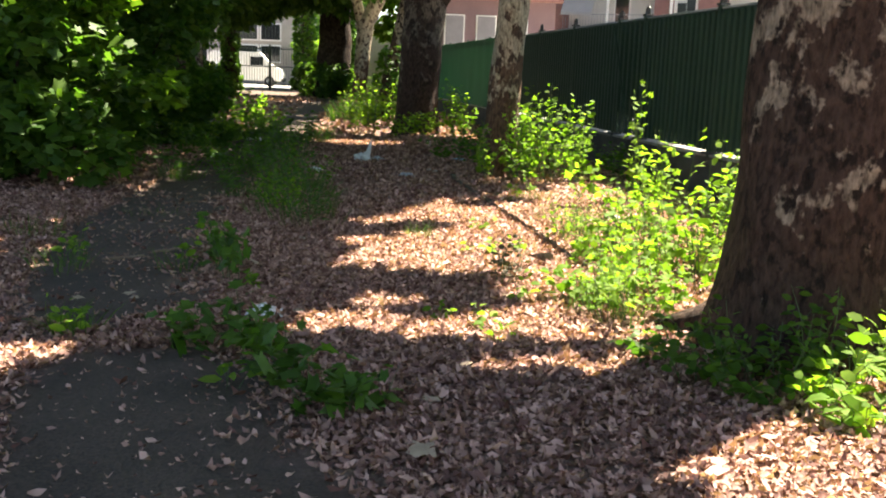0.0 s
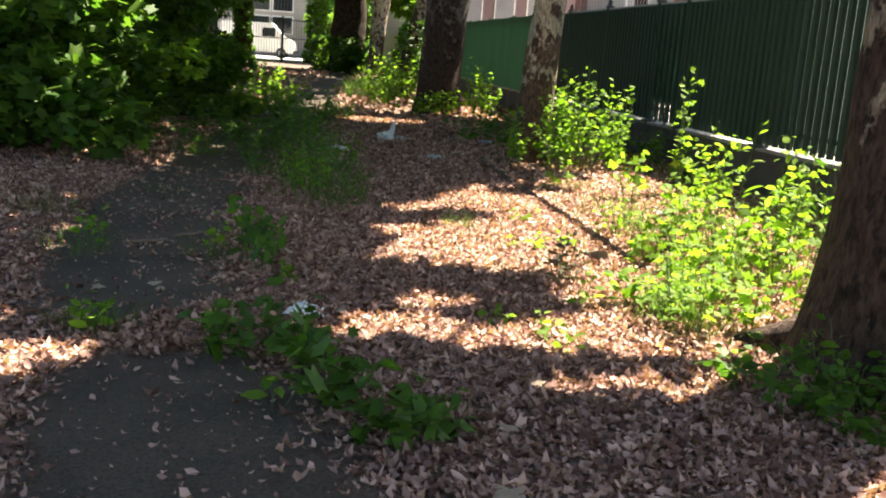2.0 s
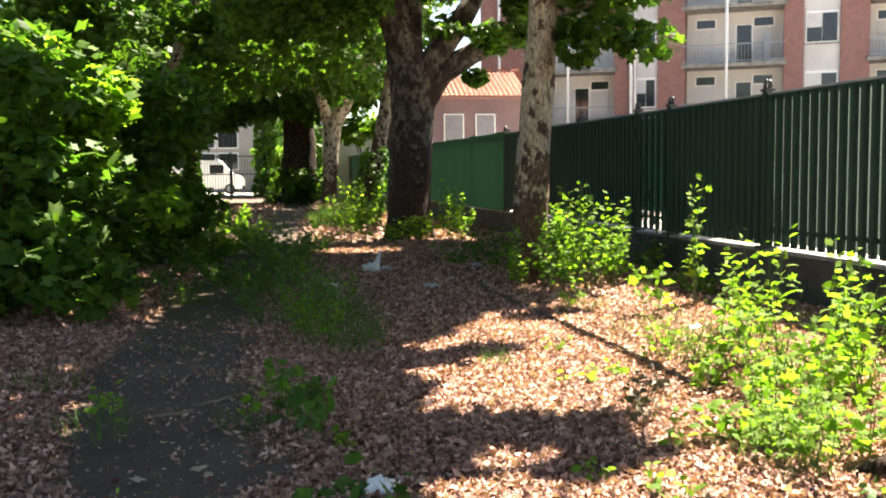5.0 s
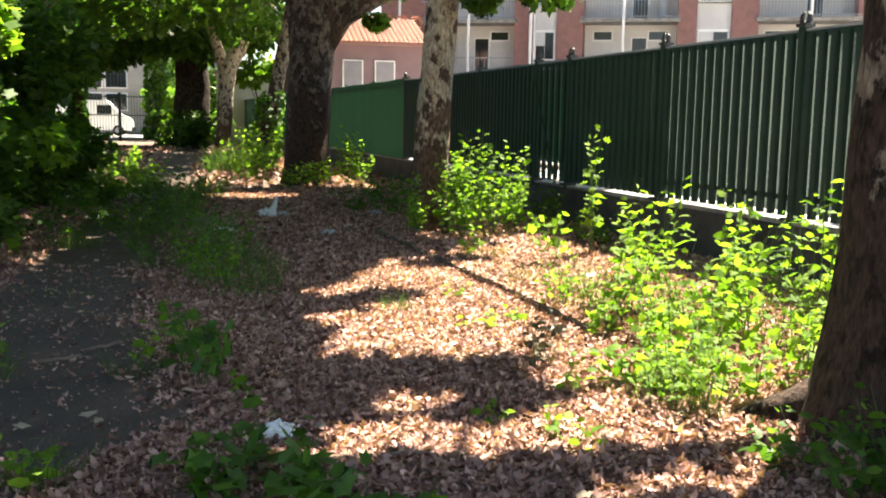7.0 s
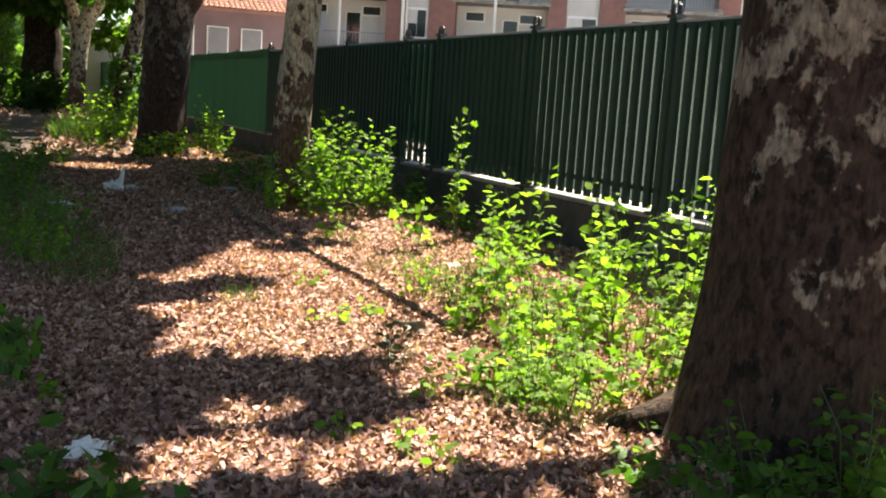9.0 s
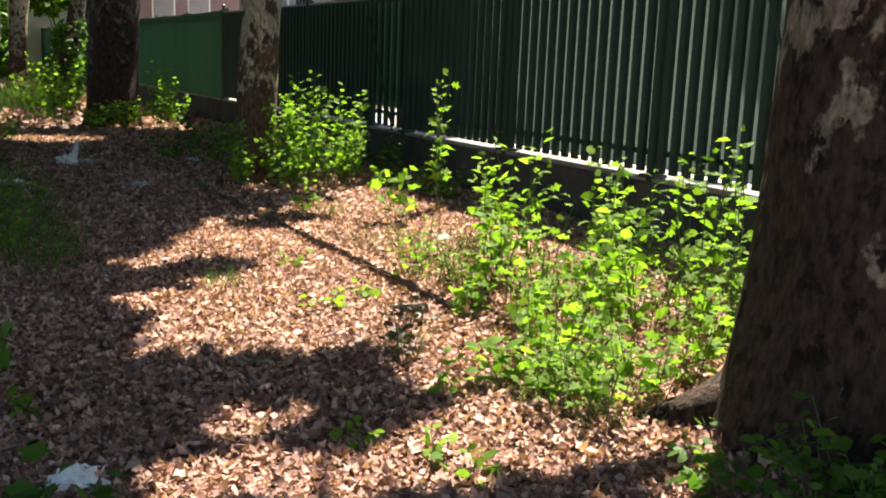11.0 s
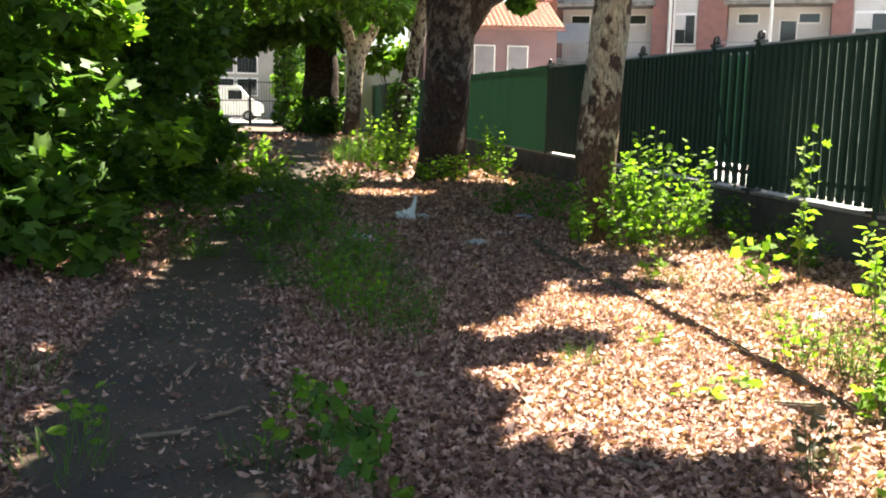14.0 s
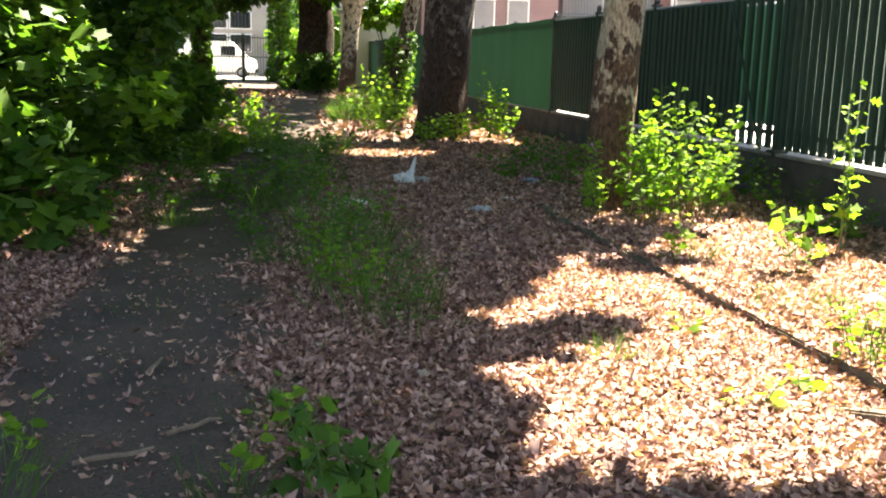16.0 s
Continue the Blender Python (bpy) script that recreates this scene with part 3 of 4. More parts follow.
tree([(1.70, 20.05, -0.05), (1.74, 20.1, 1.2), (1.78, 20.1, 2.4), (1.80, 20.1, 3.3), (1.58, 20.1, 4.2), (1.30, 20.1, 5.1), (1.0, 20.1, 7.0)], [0.46, 0.44, 0.45, 0.47, 0.34, 0.29, 0.24], M_BARK_FORK,
     "large dark plane tree trunk forking above the fence", clumps((0.6, 20.8, 7.2), (3.6, 2.8, 1.2), 20, 1.3, 8) + clumps((5.1, 18.0, 6.3), (1.3, 2.4, 0.4), 14, 0.9, 7) + clumps((0.3, 21.0, 4.9), (2.4, 1.5, 0.8), 10, 0.8, 10), 26000, sprays=[(clumps((3.2, 19.5, 4.75), (1.0, 0.4, 0.5), 12, 0.48, 9), 2600), (clumps((0.2, 19.6, 4.8), (1.0, 0.6, 0.4), 9, 0.5, 19), 1500), (clumps((3.3, 19.8, 3.35), (0.3, 0.3, 0.1), 3, 0.22, 29), 160), (clumps((3.9, 19.7, 4.5), (0.9, 0.3, 0.4), 10, 0.42, 39), 2000)],
     limbs=[([(1.82, 20.05, 3.0), (2.12, 20.0, 3.6), (2.8, 20.0, 4.5), (3.35, 20.0, 5.4)], [0.34, 0.27, 0.23, 0.18]), ([(1.78, 20.1, 3.1), (1.82, 20.15, 4.2), (1.86, 20.2, 5.6)], [0.3, 0.23, 0.18]),
            ([(1.95, 20.1, 2.9), (2.4, 20.1, 3.5), (3.05, 20.1, 3.88), (4.4, 20.1, 4.5)], [0.33, 0.28, 0.22, 0.14])])
tree([(2.43, 11.75, -0.03), (2.47, 11.75, 1.4), (2.53, 11.75, 2.4), (2.60, 11.75, 3.2), (2.75, 11.75, 6)], [0.215, 0.205, 0.195, 0.17, 0.14], M_BARK_PALE,
     "slim plane tree with mottled pale flaking bark", clumps((3.1, 11.1, 5.5), (1.4, 1.8, 0.4), 26, 0.82, 12) + clumps((3.5, 14.9, 6.0), (1.5, 1.8, 0.5), 14, 1.0, 13)
     , 24000, flare=1.2, high=((1.6, 15.2, 7.2), (6.8, 4.6, 0.4), 15000), sprays=[([(3.3, 11.5, 3.15, 0.5, 0.3, 0.22), (3.85, 11.5, 3.0, 0.32, 0.25, 0.2), (2.95, 11.5, 2.95, 0.25, 0.25, 0.25), (3.4, 11.6, 3.7, 0.8, 0.5, 0.3)], 900)],
     limbs=[([(2.62, 11.75, 3.3), (3.2, 11.6, 3.45), (4.0, 11.5, 3.1)], [0.06, 0.04, 0.012]), ([(2.68, 11.75, 4.2), (2.2, 11.2, 5.2), (1.6, 10.2, 5.8)], [0.12, 0.08, 0.04]), ([(2.7, 11.75, 4.6), (2.9, 13.4, 5.4), (3.1, 15.0, 6.0)], [0.10, 0.07, 0.03])])
tree([(0.94, 24.5, -0.02), (1.15, 24.5, 1.2), (1.55, 24.5, 3.1), (2.1, 24.5, 6)], [0.19, 0.18, 0.17, 0.13], M_BARK_OLD,
     "leaning young plane tree beside a larger trunk", clumps((-0.8, 26.5, 5.6), (3.0, 2.5, 1.0), 16, 1.0, 15), 9000, size=0.2, flare=1.3)
tree([(0.13, 40, 0), (0.2, 40, 1.5), (0.35, 40, 3.3), (1.3, 40, 5.1), (2.5, 40, 6.4)], [0.31, 0.3, 0.34, 0.26, 0.2], M_BARK_PALE,
     "plane tree with a sunlit pale leaning trunk", clumps((-1.0, 36, 7.4), (5, 4, 1.5), 24, 1.7, 17) + clumps((0.6, 38.5, 5.0), (1.8, 1.0, 0.7), 8, 0.8, 18), 14000, size=0.28, flare=1.3, high=((-1.5, 33, 9.8), (8, 15, 0.6), 16000),
     limbs=[([(0.3, 40, 3.0), (-0.2, 40, 4.8), (-0.8, 40, 7)], [0.25, 0.2, 0.14])])
tree([(-1.25, 47, 0), (-1.2, 47, 3), (-1.1, 47, 8)], [0.86, 0.78, 0.6], M_BARK_DARK,
     "very thick dark plane tree trunk far down the row", clumps((-1.6, 45.5, 6.6), (3.6, 3, 2.0), 24, 1.5, 20) + clumps((-2.2, 44.5, 4.7), (1.7, 1.0, 0.7), 8, 0.9, 21), 14000, size=0.32)
tree([(-3.5, 60.5, 0), (-3.5, 60.5, 4), (-3.4, 60.5, 8)], [0.42, 0.4, 0.32], M_BARK_DARK,
     "dark plane tree trunk beside the gate", clumps((-3.4, 60, 7.2), (3.2, 3, 1.8), 18, 1.6, 23), 8000, size=0.36)
tree([(-7.1, 53, 0), (-7.0, 53, 4), (-6.8, 53, 8)], [0.42, 0.4, 0.32], M_BARK_DARK,
     "dark plane tree trunk on the far side of the path", clumps((-7.4, 51, 6.8), (4.0, 5, 2.0), 26, 1.7, 25), 14000, size=0.32)
tree([(-7.1, 44, 0), (-7.2, 44, 1.8), (-7.4, 44, 4), (-7.0, 44, 8)], [0.17, 0.16, 0.16, 0.14], M_BARK_PALE,
     "slender pale sunlit trunk on the far side of the path", clumps((-7.4, 41, 6.2), (3.6, 5, 2.2), 26, 1.5, 27), 14000, size=0.28)
tree([(-4.9, 27, 0), (-4.7, 27, 2.0), (-4.2, 27, 4), (-3.2, 27, 6.5)], [0.24, 0.22, 0.2, 0.16], M_BARK_OLD,
     "plane tree trunk behind the big bush", clumps((-4.4, 26, 5.6), (3.4, 4, 1.5), 26, 1.2, 29), 15000, size=0.22)


# ---- ivy and undergrowth round the far trunks ----
def ivy(at, top, r, leaves, size, mat, label, lean=0.0, seed=0):
    """A sleeve of leaves climbing a trunk, wider at its foot."""
    g = np.random.default_rng(seed + 700)
    e = tagged(new("ivy"), label, "ivy", "ivy on the far trunks")
    e.location = at
    h = top * g.uniform(0, 1, leaves) ** 1.15
    a = g.uniform(0, 2 * math.pi, leaves)
    rr = r * (0.75 + 0.5 * g.uniform(0, 1, leaves) + 0.5 * np.exp(-h / 0.8) + 0.18 * np.sin(h * 2.3 + a * 2))
    p = np.stack([rr * np.cos(a) + lean * h, rr * np.sin(a), h], 1)
    aim = np.stack([np.cos(a), np.sin(a), np.full(leaves, -0.7)], 1) + g.normal(0, 0.45, (leaves, 3))
    o = new("foliage", leaf_cloud("foliage", p, size * g.uniform(0.6, 1.2, leaves), aim, mat, LEAF_LOBED, spin=0.6))
    o.parent = e
    part("stem", tube([(0, -r * 0.6, 0), (lean * top * 0.5, -r * 0.6, top * 0.5), (lean * top * 0.9, -r * 0.5, top * 0.9)], [0.05, 0.04, 0.02], 6), M_BARK_DARK, e)


ivy((-1.25, 46.9, 0), 1.7, 0.92, 900, 0.24, M_LEAF_DARK, "dark ivy sleeve on the very thick trunk", seed=1)
ivy((-3.45, 57.2, 0), 6.5, 0.42, 1300, 0.26, M_LEAF_DARK, "dark ivy column at the gate post", seed=2)
ivy((-7.05, 52.6, 0), 6.5, 0.34, 1200, 0.26, M_LEAF_DARK, "dark ivy column on a trunk by the gate", seed=3)
ivy((0.90, 24.3, 0), 2.1, 0.26, 700, 0.13, M_LEAF_DARK, "ivy on the leaning young tree", 0.17, seed=4)
ivy((-4.9, 26.9, 0), 4.2, 0.34, 900, 0.16, M_LEAF_DARK, "ivy on the trunk behind the big bush", 0.13, seed=5)


# ---- big bush ----
def bush(at, blobs, leaves, size, mat, label, stems=6, name="bush"):
    e = tagged(new(name), label, "bush")
    e.location = at
    me = crown_leaves(blobs, leaves, size, mat, name="foliage") if size < 0.2 else crown_leaves(blobs, leaves, size * 1.25, mat, LEAF_PLAIN, "foliage")
    c = new("foliage", me)
    c.parent = e
    g = random.Random(leaves)
    for i in range(stems):
        b = blobs[i * len(blobs) // stems]
        a = (g.uniform(-0.25, 0.25), g.uniform(-0.25, 0.25), -0.05)
        part("branch", tube([a, (b[0] * 0.5, b[1] * 0.5, b[2] * 0.6), b[:3]], [0.035, 0.025, 0.008], 7), M_BARK_DARK, e)
    return e


bb = clumps((0.0, 0.2, 1.35), (0.95, 1.9, 1.1), 34, 0.62, 31) + clumps((-1.6, 0.6, 2.2), (1.6, 2.2, 1.2), 26, 0.8, 32) + clumps((0.55, -0.4, 0.5), (0.5, 1.0, 0.3), 10, 0.36, 33)
bb += clumps((0.1, -0.9, 0.55), (1.5, 0.9, 0.4), 22, 0.5, 34) + clumps((-1.7, -1.2, 0.9), (1.2, 0.8, 0.7), 16, 0.6, 36)
bb += [(0.95, -0.3, 2.15, 0.5, 0.5, 0.35), (0.75, -0.5, 2.7, 0.6, 0.5, 0.4), (1.3, 0.3, 1.25, 0.45, 0.4, 0.25)]
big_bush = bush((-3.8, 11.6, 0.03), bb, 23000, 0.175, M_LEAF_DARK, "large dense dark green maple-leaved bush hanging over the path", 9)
# outer leaves take the brighter weed leaf colour to imitate sunlight on the bush
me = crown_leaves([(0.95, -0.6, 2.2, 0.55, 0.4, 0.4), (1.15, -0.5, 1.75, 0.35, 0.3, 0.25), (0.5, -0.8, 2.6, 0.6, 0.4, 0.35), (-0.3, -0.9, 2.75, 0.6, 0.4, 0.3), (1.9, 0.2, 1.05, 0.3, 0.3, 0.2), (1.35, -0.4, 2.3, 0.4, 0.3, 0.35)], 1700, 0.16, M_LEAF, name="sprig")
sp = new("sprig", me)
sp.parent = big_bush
sp["label"] = "outer leaves in a brighter colour, painted as sunlit"
bush((-3.6, 16.5, 0.03), clumps((0, 0, 1.4), (1.6, 2.0, 1.2), 22, 0.75, 35), 9000, 0.16, M_LEAF_DARK, "dense green shrub behind the big bush", 6)
bush((-9.6, 47.0, 0.05), clumps((0, 0, 1.5), (2.3, 1.5, 1.3), 22, 0.8, 51), 5000, 0.22, M_LEAF_DARK, "dense dark undergrowth beside the far path", 6)
bush((-0.9, 43.0, 0.05), clumps((0, 0, 0.6), (1.0, 0.8, 0.5), 10, 0.5, 52), 1600, 0.17, M_LEAF_MID, "low green undergrowth at the thick trunk", 4)
bush((-6.4, 33.0, 0.05), clumps((0, 0, 0.8), (1.6, 3.0, 0.7), 16, 0.6, 53), 3600, 0.18, M_LEAF_MID, "low green undergrowth beside the far path", 5)
bush((2.2, 46.5, 0.05), clumps((0, 0, 4.2), (1.6, 0.8, 1.1), 14, 0.75, 54), 2600, 0.24, M_LEAF, "sunlit tall shrub showing over the mesh fence", 6)
bush((-1.9, 55.0, 0.05), clumps((0, 0, 0.8), (1.2, 0.8, 0.7), 12, 0.6, 37), 2500, 0.2, M_LEAF_DARK, "low dark shrub beside the gate", 5)
bush((-8.9, 55.0, 0.05), clumps((0, 0, 0.7), (1.2, 0.8, 0.6), 12, 0.55, 39), 2500, 0.2, M_LEAF, "low green shrub beside the gate", 5)


# ---- weeds ----
def weed(x, y, height, spread, stems, leaf, mat=None, shape=LEAF_PLAIN, seed=0, label="", per=9, name="weed", group="weeds", spin=0.8):
    """A weed: thin bent stems that carry leaves all the way up."""
    g = np.random.default_rng(seed + 1000)
    e = tagged(new(name), label or "bright green leafy weed in the leaf litter", "weed", group)
    e.location = (x, y, ground_z(x, y) - 0.01)
    at, aim, size = [], [], []
    for _ in range(stems):
        h = height * g.uniform(0.55, 1.0)
        a = g.uniform(0, 2 * math.pi)
        foot = np.array((math.cos(a), math.sin(a), 0)) * g.uniform(0.0, 0.35) * spread
        tip = foot + np.array((math.cos(a) * spread * g.uniform(0.2, 0.9), math.sin(a) * spread * g.uniform(0.2, 0.9), h))
        mid = (foot + tip) / 2 + np.array((0, 0, 0.12 * h)) + g.normal(0, 0.03, 3)
        r = 0.0018 + 0.0028 * height
        part("stem", tube([foot - (0, 0, 0.03), mid, tip], [r, r * 0.8, r * 0.4], 5), M_STEM, e)
        n = max(3, int(per * g.uniform(0.8, 1.2)))
        for k in range(n):
            f = 0.18 + 0.82 * (k + g.uniform(0, 1)) / n
            p = foot * (1 - f) ** 2 + 2 * mid * f * (1 - f) + tip * f ** 2
            b = g.uniform(0, 2 * math.pi)
            d = np.array((math.cos(b), math.sin(b), g.uniform(-0.3, 0.6)))
            s = leaf * g.uniform(0.55, 1.2) * (1.15 - 0.5 * f)
            at.append(p + d * 0.02)
            aim.append(d)
            size.append(s)
    me = leaf_cloud("foliage", at, size, aim, mat or M_LEAF, shape, spin=spin)
    o = new("foliage", me)
    o.parent = e
    return e


# bright weeds in the sun between the kerb and the wall
SUN_WEEDS = [(2.60, 6.30, 0.60), (2.75, 5.95, 0.75), (2.62, 5.40, 0.62), (2.66, 5.10, 0.50), (2.95, 5.25, 0.60), (3.40, 5.55, 0.80), (2.22, 4.85, 0.30), (2.45, 4.75, 0.40),
             (3.95, 6.15, 1.00), (3.1, 5.0, 0.55), (3.05, 6.7, 0.80), (3.30, 6.2, 0.70), (3.6, 6.8, 0.90), (2.9, 5.7, 0.65), (3.65, 5.3, 0.7), (2.35, 5.35, 0.35), (3.25, 7.6, 0.8)]
SUN_WEEDS += [(2.15, 4.55, 0.35), (2.55, 4.62, 0.45), (2.3, 5.05, 0.5), (2.0, 4.95, 0.25), (2.85, 4.75, 0.5), (2.45, 5.75, 0.5), (2.75, 6.6, 0.7), (3.2, 5.85, 0.85), (3.75, 5.85, 1.0), (3.5, 6.3, 0.85), (2.35, 6.05, 0.35), (3.9, 5.6, 1.1)]
for i, (x, y, h) in enumerate(SUN_WEEDS):
    weed(x, y, h * 1.08, 0.20, 4, 0.112, shape=LEAF_LETTUCE if i % 4 else LEAF_PLAIN, seed=i, label="sunlit bright green broad-leaved weed in leaf litter", per=12)
for i in range(26):
    x, y = 2.1 + 1.7 * ((i * 0.618) % 1), 4.5 + 2.4 * ((i * 0.381 + 0.1) % 1)
    weed(x, y, 0.30 + 0.25 * ((i * 0.27) % 1), 0.24, 9, 0.045, M_LEAF_PALE if i % 2 else M_LEAF, LEAF_LONG if i % 3 else LEAF_PLAIN, 200 + i, "fine-leaved pale green undergrowth in the sunny bed", 14, group="fine weeds")
weed(3.62, 9.45, 1.42, 0.20, 4, 0.14, seed=40, shape=LEAF_LETTUCE, per=16, label="tall bright green weed standing before the low wall")
weed(2.95, 8.75, 0.52, 0.22, 4, 0.13, seed=41, shape=LEAF_LOBED)
weed(3.55, 7.75, 0.92, 0.45, 5, 0.16, M_LEAF, LEAF_LONG, 42, "arching narrow-leaved weed before the dark wall", 14)
weed(3.9, 6.7, 0.85, 0.40, 5, 0.16, M_LEAF_DARK, LEAF_LONG, 43, "arching narrow-leaved weed before the dark wall", 14)
for i, (x, y, h) in enumerate([(2.75, 11.2, 1.15), (2.5, 11.3, 0.9), (3.15, 11.4, 1.15), (2.25, 11.25, 0.7), (3.45, 11.6, 1.0), (3.0, 11.0, 1.0), (2.9, 11.5, 1.2), (3.3, 11.2, 0.85), (2.65, 10.95, 0.7)]):
    weed(x, y, h * 1.08, 0.32, 8, 0.115, shape=LEAF_LETTUCE if i % 2 else LEAF_PLAIN, seed=50 + i, label="bright green leafy weed at the foot of a slim tree", per=13)
weed(2.78, 11.35, 1.32, 0.14, 2, 0.12, seed=57, shape=LEAF_LOBED, per=18, label="tall thin weed at the foot of a slim tree")
# shade on these bed weeds is put into the darker leaf colour
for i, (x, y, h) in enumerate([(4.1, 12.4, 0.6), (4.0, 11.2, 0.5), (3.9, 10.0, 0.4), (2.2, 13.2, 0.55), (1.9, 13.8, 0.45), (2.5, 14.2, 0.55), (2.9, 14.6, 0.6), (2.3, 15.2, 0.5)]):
    weed(x, y, h, 0.40, 8, 0.10, M_LEAF_DARK, LEAF_PLAIN, 60 + i, "weeds in the bed before the wall, shade put into a darker leaf colour", 12)
for i, (x, y, h) in enumerate([(2.35, 18.6, 1.3), (2.6, 18.9, 1.0), (0.75, 19.6, 1.2), (0.35, 20.6, 1.1), (0.55, 22.0, 1.3), (1.0, 22.6, 1.2), (0.2, 23.5, 1.0), (1.4, 18.9, 0.5), (1.9, 18.8, 0.6)]):
    weed(x, y, h, 0.40, 9, 0.13, M_LEAF, LEAF_PLAIN, 70 + i, "tall sunlit weed round the foot of a big tree", 15)
# weeds at the foot of the thick trunk; shade is put into a darker leaf
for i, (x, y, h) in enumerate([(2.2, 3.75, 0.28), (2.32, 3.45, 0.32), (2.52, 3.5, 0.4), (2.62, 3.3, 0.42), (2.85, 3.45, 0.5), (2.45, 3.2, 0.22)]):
    weed(x, y, h, 0.26, 7, 0.085, M_LEAF_DARK, LEAF_PLAIN, 80 + i, "shaded weed at the foot of the thick trunk, darkened by leaf colour", 11)
# those on the sunny side get the brighter leaf colour
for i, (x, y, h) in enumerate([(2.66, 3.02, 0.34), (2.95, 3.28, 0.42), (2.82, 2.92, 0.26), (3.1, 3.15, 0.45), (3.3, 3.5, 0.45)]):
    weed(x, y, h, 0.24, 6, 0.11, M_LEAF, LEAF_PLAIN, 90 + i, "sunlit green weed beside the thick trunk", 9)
# low broad-leaved plants on the litter near the path
for i, (x, y, h, l) in enumerate([(0.56, 3.02, 0.24, 0.125), (0.70, 2.98, 0.2, 0.125), (0.42, 3.3, 0.24, 0.125), (0.26, 3.72, 0.26, 0.12), (0.13, 4.1, 0.26, 0.12), (-0.10, 3.9, 0.25, 0.12)]):
    weed(x, y, h, 0.20, 7, l, M_LEAF_MID, LEAF_LOBED, 100 + i, "broad-leaved green plant in brown leaf litter", 5, spin=0.45)
weed(-0.12, 5.40, 0.55, 0.16, 4, 0.10, M_LEAF_MID, LEAF_LOBED, 110, "thin upright weed beside the worn path", 10)
weed(-0.24, 5.72, 0.45, 0.18, 4, 0.10, M_LEAF_MID, LEAF_LOBED, 111, "thin upright weed beside the worn path", 9)
weed(1.66, 5.35, 0.42, 0.13, 8, 0.06, M_DRYWEED, LEAF_PLAIN, 112, "dark half-dried weed on sunlit leaf litter", 14, group="dry weeds")
for i, (x, y, h) in enumerate([(1.43, 4.34, 0.18), (1.68, 4.95, 0.24), (1.46, 4.14, 0.14), (1.22, 4.63, 0.1), (2.36, 9.4, 0.25), (2.5, 9.8, 0.3), (1.74, 7.6, 0.12), (1.59, 6.42, 0.14), (2.52, 7.14, 0.22),
                               (2.6, 7.4, 0.2), (1.9, 6.6, 0.1), (-0.77, 4.2, 0.24), (-1.32, 5.95, 0.3), (0.16, 3.3, 0.16), (-0.73, 4.15, 0.2), (-1.36, 6.25, 0.22), (-0.5, 5.8, 0.3), (-0.4, 6.4, 0.22), (0.07, 5.25, 0.1)]):
    weed(x, y, h, 0.12, 4, 0.09, M_LEAF, LEAF_PLAIN, 120 + i, "small green seedling in the leaf litter", 4, name="seedling", group="seedlings")
# tufts along the worn strip, shade painted as deeper leaf; sunny weeds further on
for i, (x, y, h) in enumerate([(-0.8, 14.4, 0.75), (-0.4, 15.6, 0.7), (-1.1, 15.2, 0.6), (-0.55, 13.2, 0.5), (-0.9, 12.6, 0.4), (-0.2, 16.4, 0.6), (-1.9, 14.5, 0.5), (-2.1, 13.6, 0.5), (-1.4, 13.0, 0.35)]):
    weed(x, y, h, 0.35, 9, 0.11, M_LEAF_MID, LEAF_PLAIN, 150 + i, "weeds beside the worn path, shade put into a deeper leaf colour", 11)
for i, (x, y, h) in enumerate([(-2.0, 21, 0.9), (-2.8, 20.9, 1.0), (-3.9, 20.7, 1.1), (-3.3, 22.5, 1.2), (-2.4, 23.5, 0.9), (-4.6, 22.0, 1.2), (-1.5, 20.0, 0.6), (-5.2, 21.2, 1.2), (-3.2, 19.4, 0.8), (-1.7, 17.2, 0.6), (-2.1, 18.3, 0.8), (-1.3, 18.8, 0.5), (-2.6, 17.4, 0.8), (-2.5, 15.6, 0.7), (-1.9, 16.2, 0.5)]):
    weed(x, y, h, 0.5, 9, 0.16, M_LEAF, LEAF_PLAIN, 160 + i, "sunny green weeds beyond the big bush", 13)


def grass_tuft(x, y, height, spread, blades, mat=None, seed=0, label="green grass tuft in the leaf litter"):
    g = np.random.default_rng(seed + 3000)
    a = g.uniform(0, 2 * math.pi, blades)
    r = spread * np.sqrt(g.uniform(0, 1, blades))
    at = np.stack([r * np.cos(a), r * np.sin(a), np.zeros(blades)], 1)
    aim = np.stack([np.cos(a) * 0.5, np.sin(a) * 0.5, np.full(blades, 1.1)], 1) + g.normal(0, 0.25, (blades, 3))
    me = leaf_cloud("grass_tuft", at, height * g.uniform(0.5, 1.15, blades), aim, mat or M_GRASS, LEAF_BLADE, spin=0.8)
    e = tagged(new("grass_tuft", me), label, "grass", "grass tufts", "stuff")
    e.location = (x, y, ground_z(x, y) - 0.01)


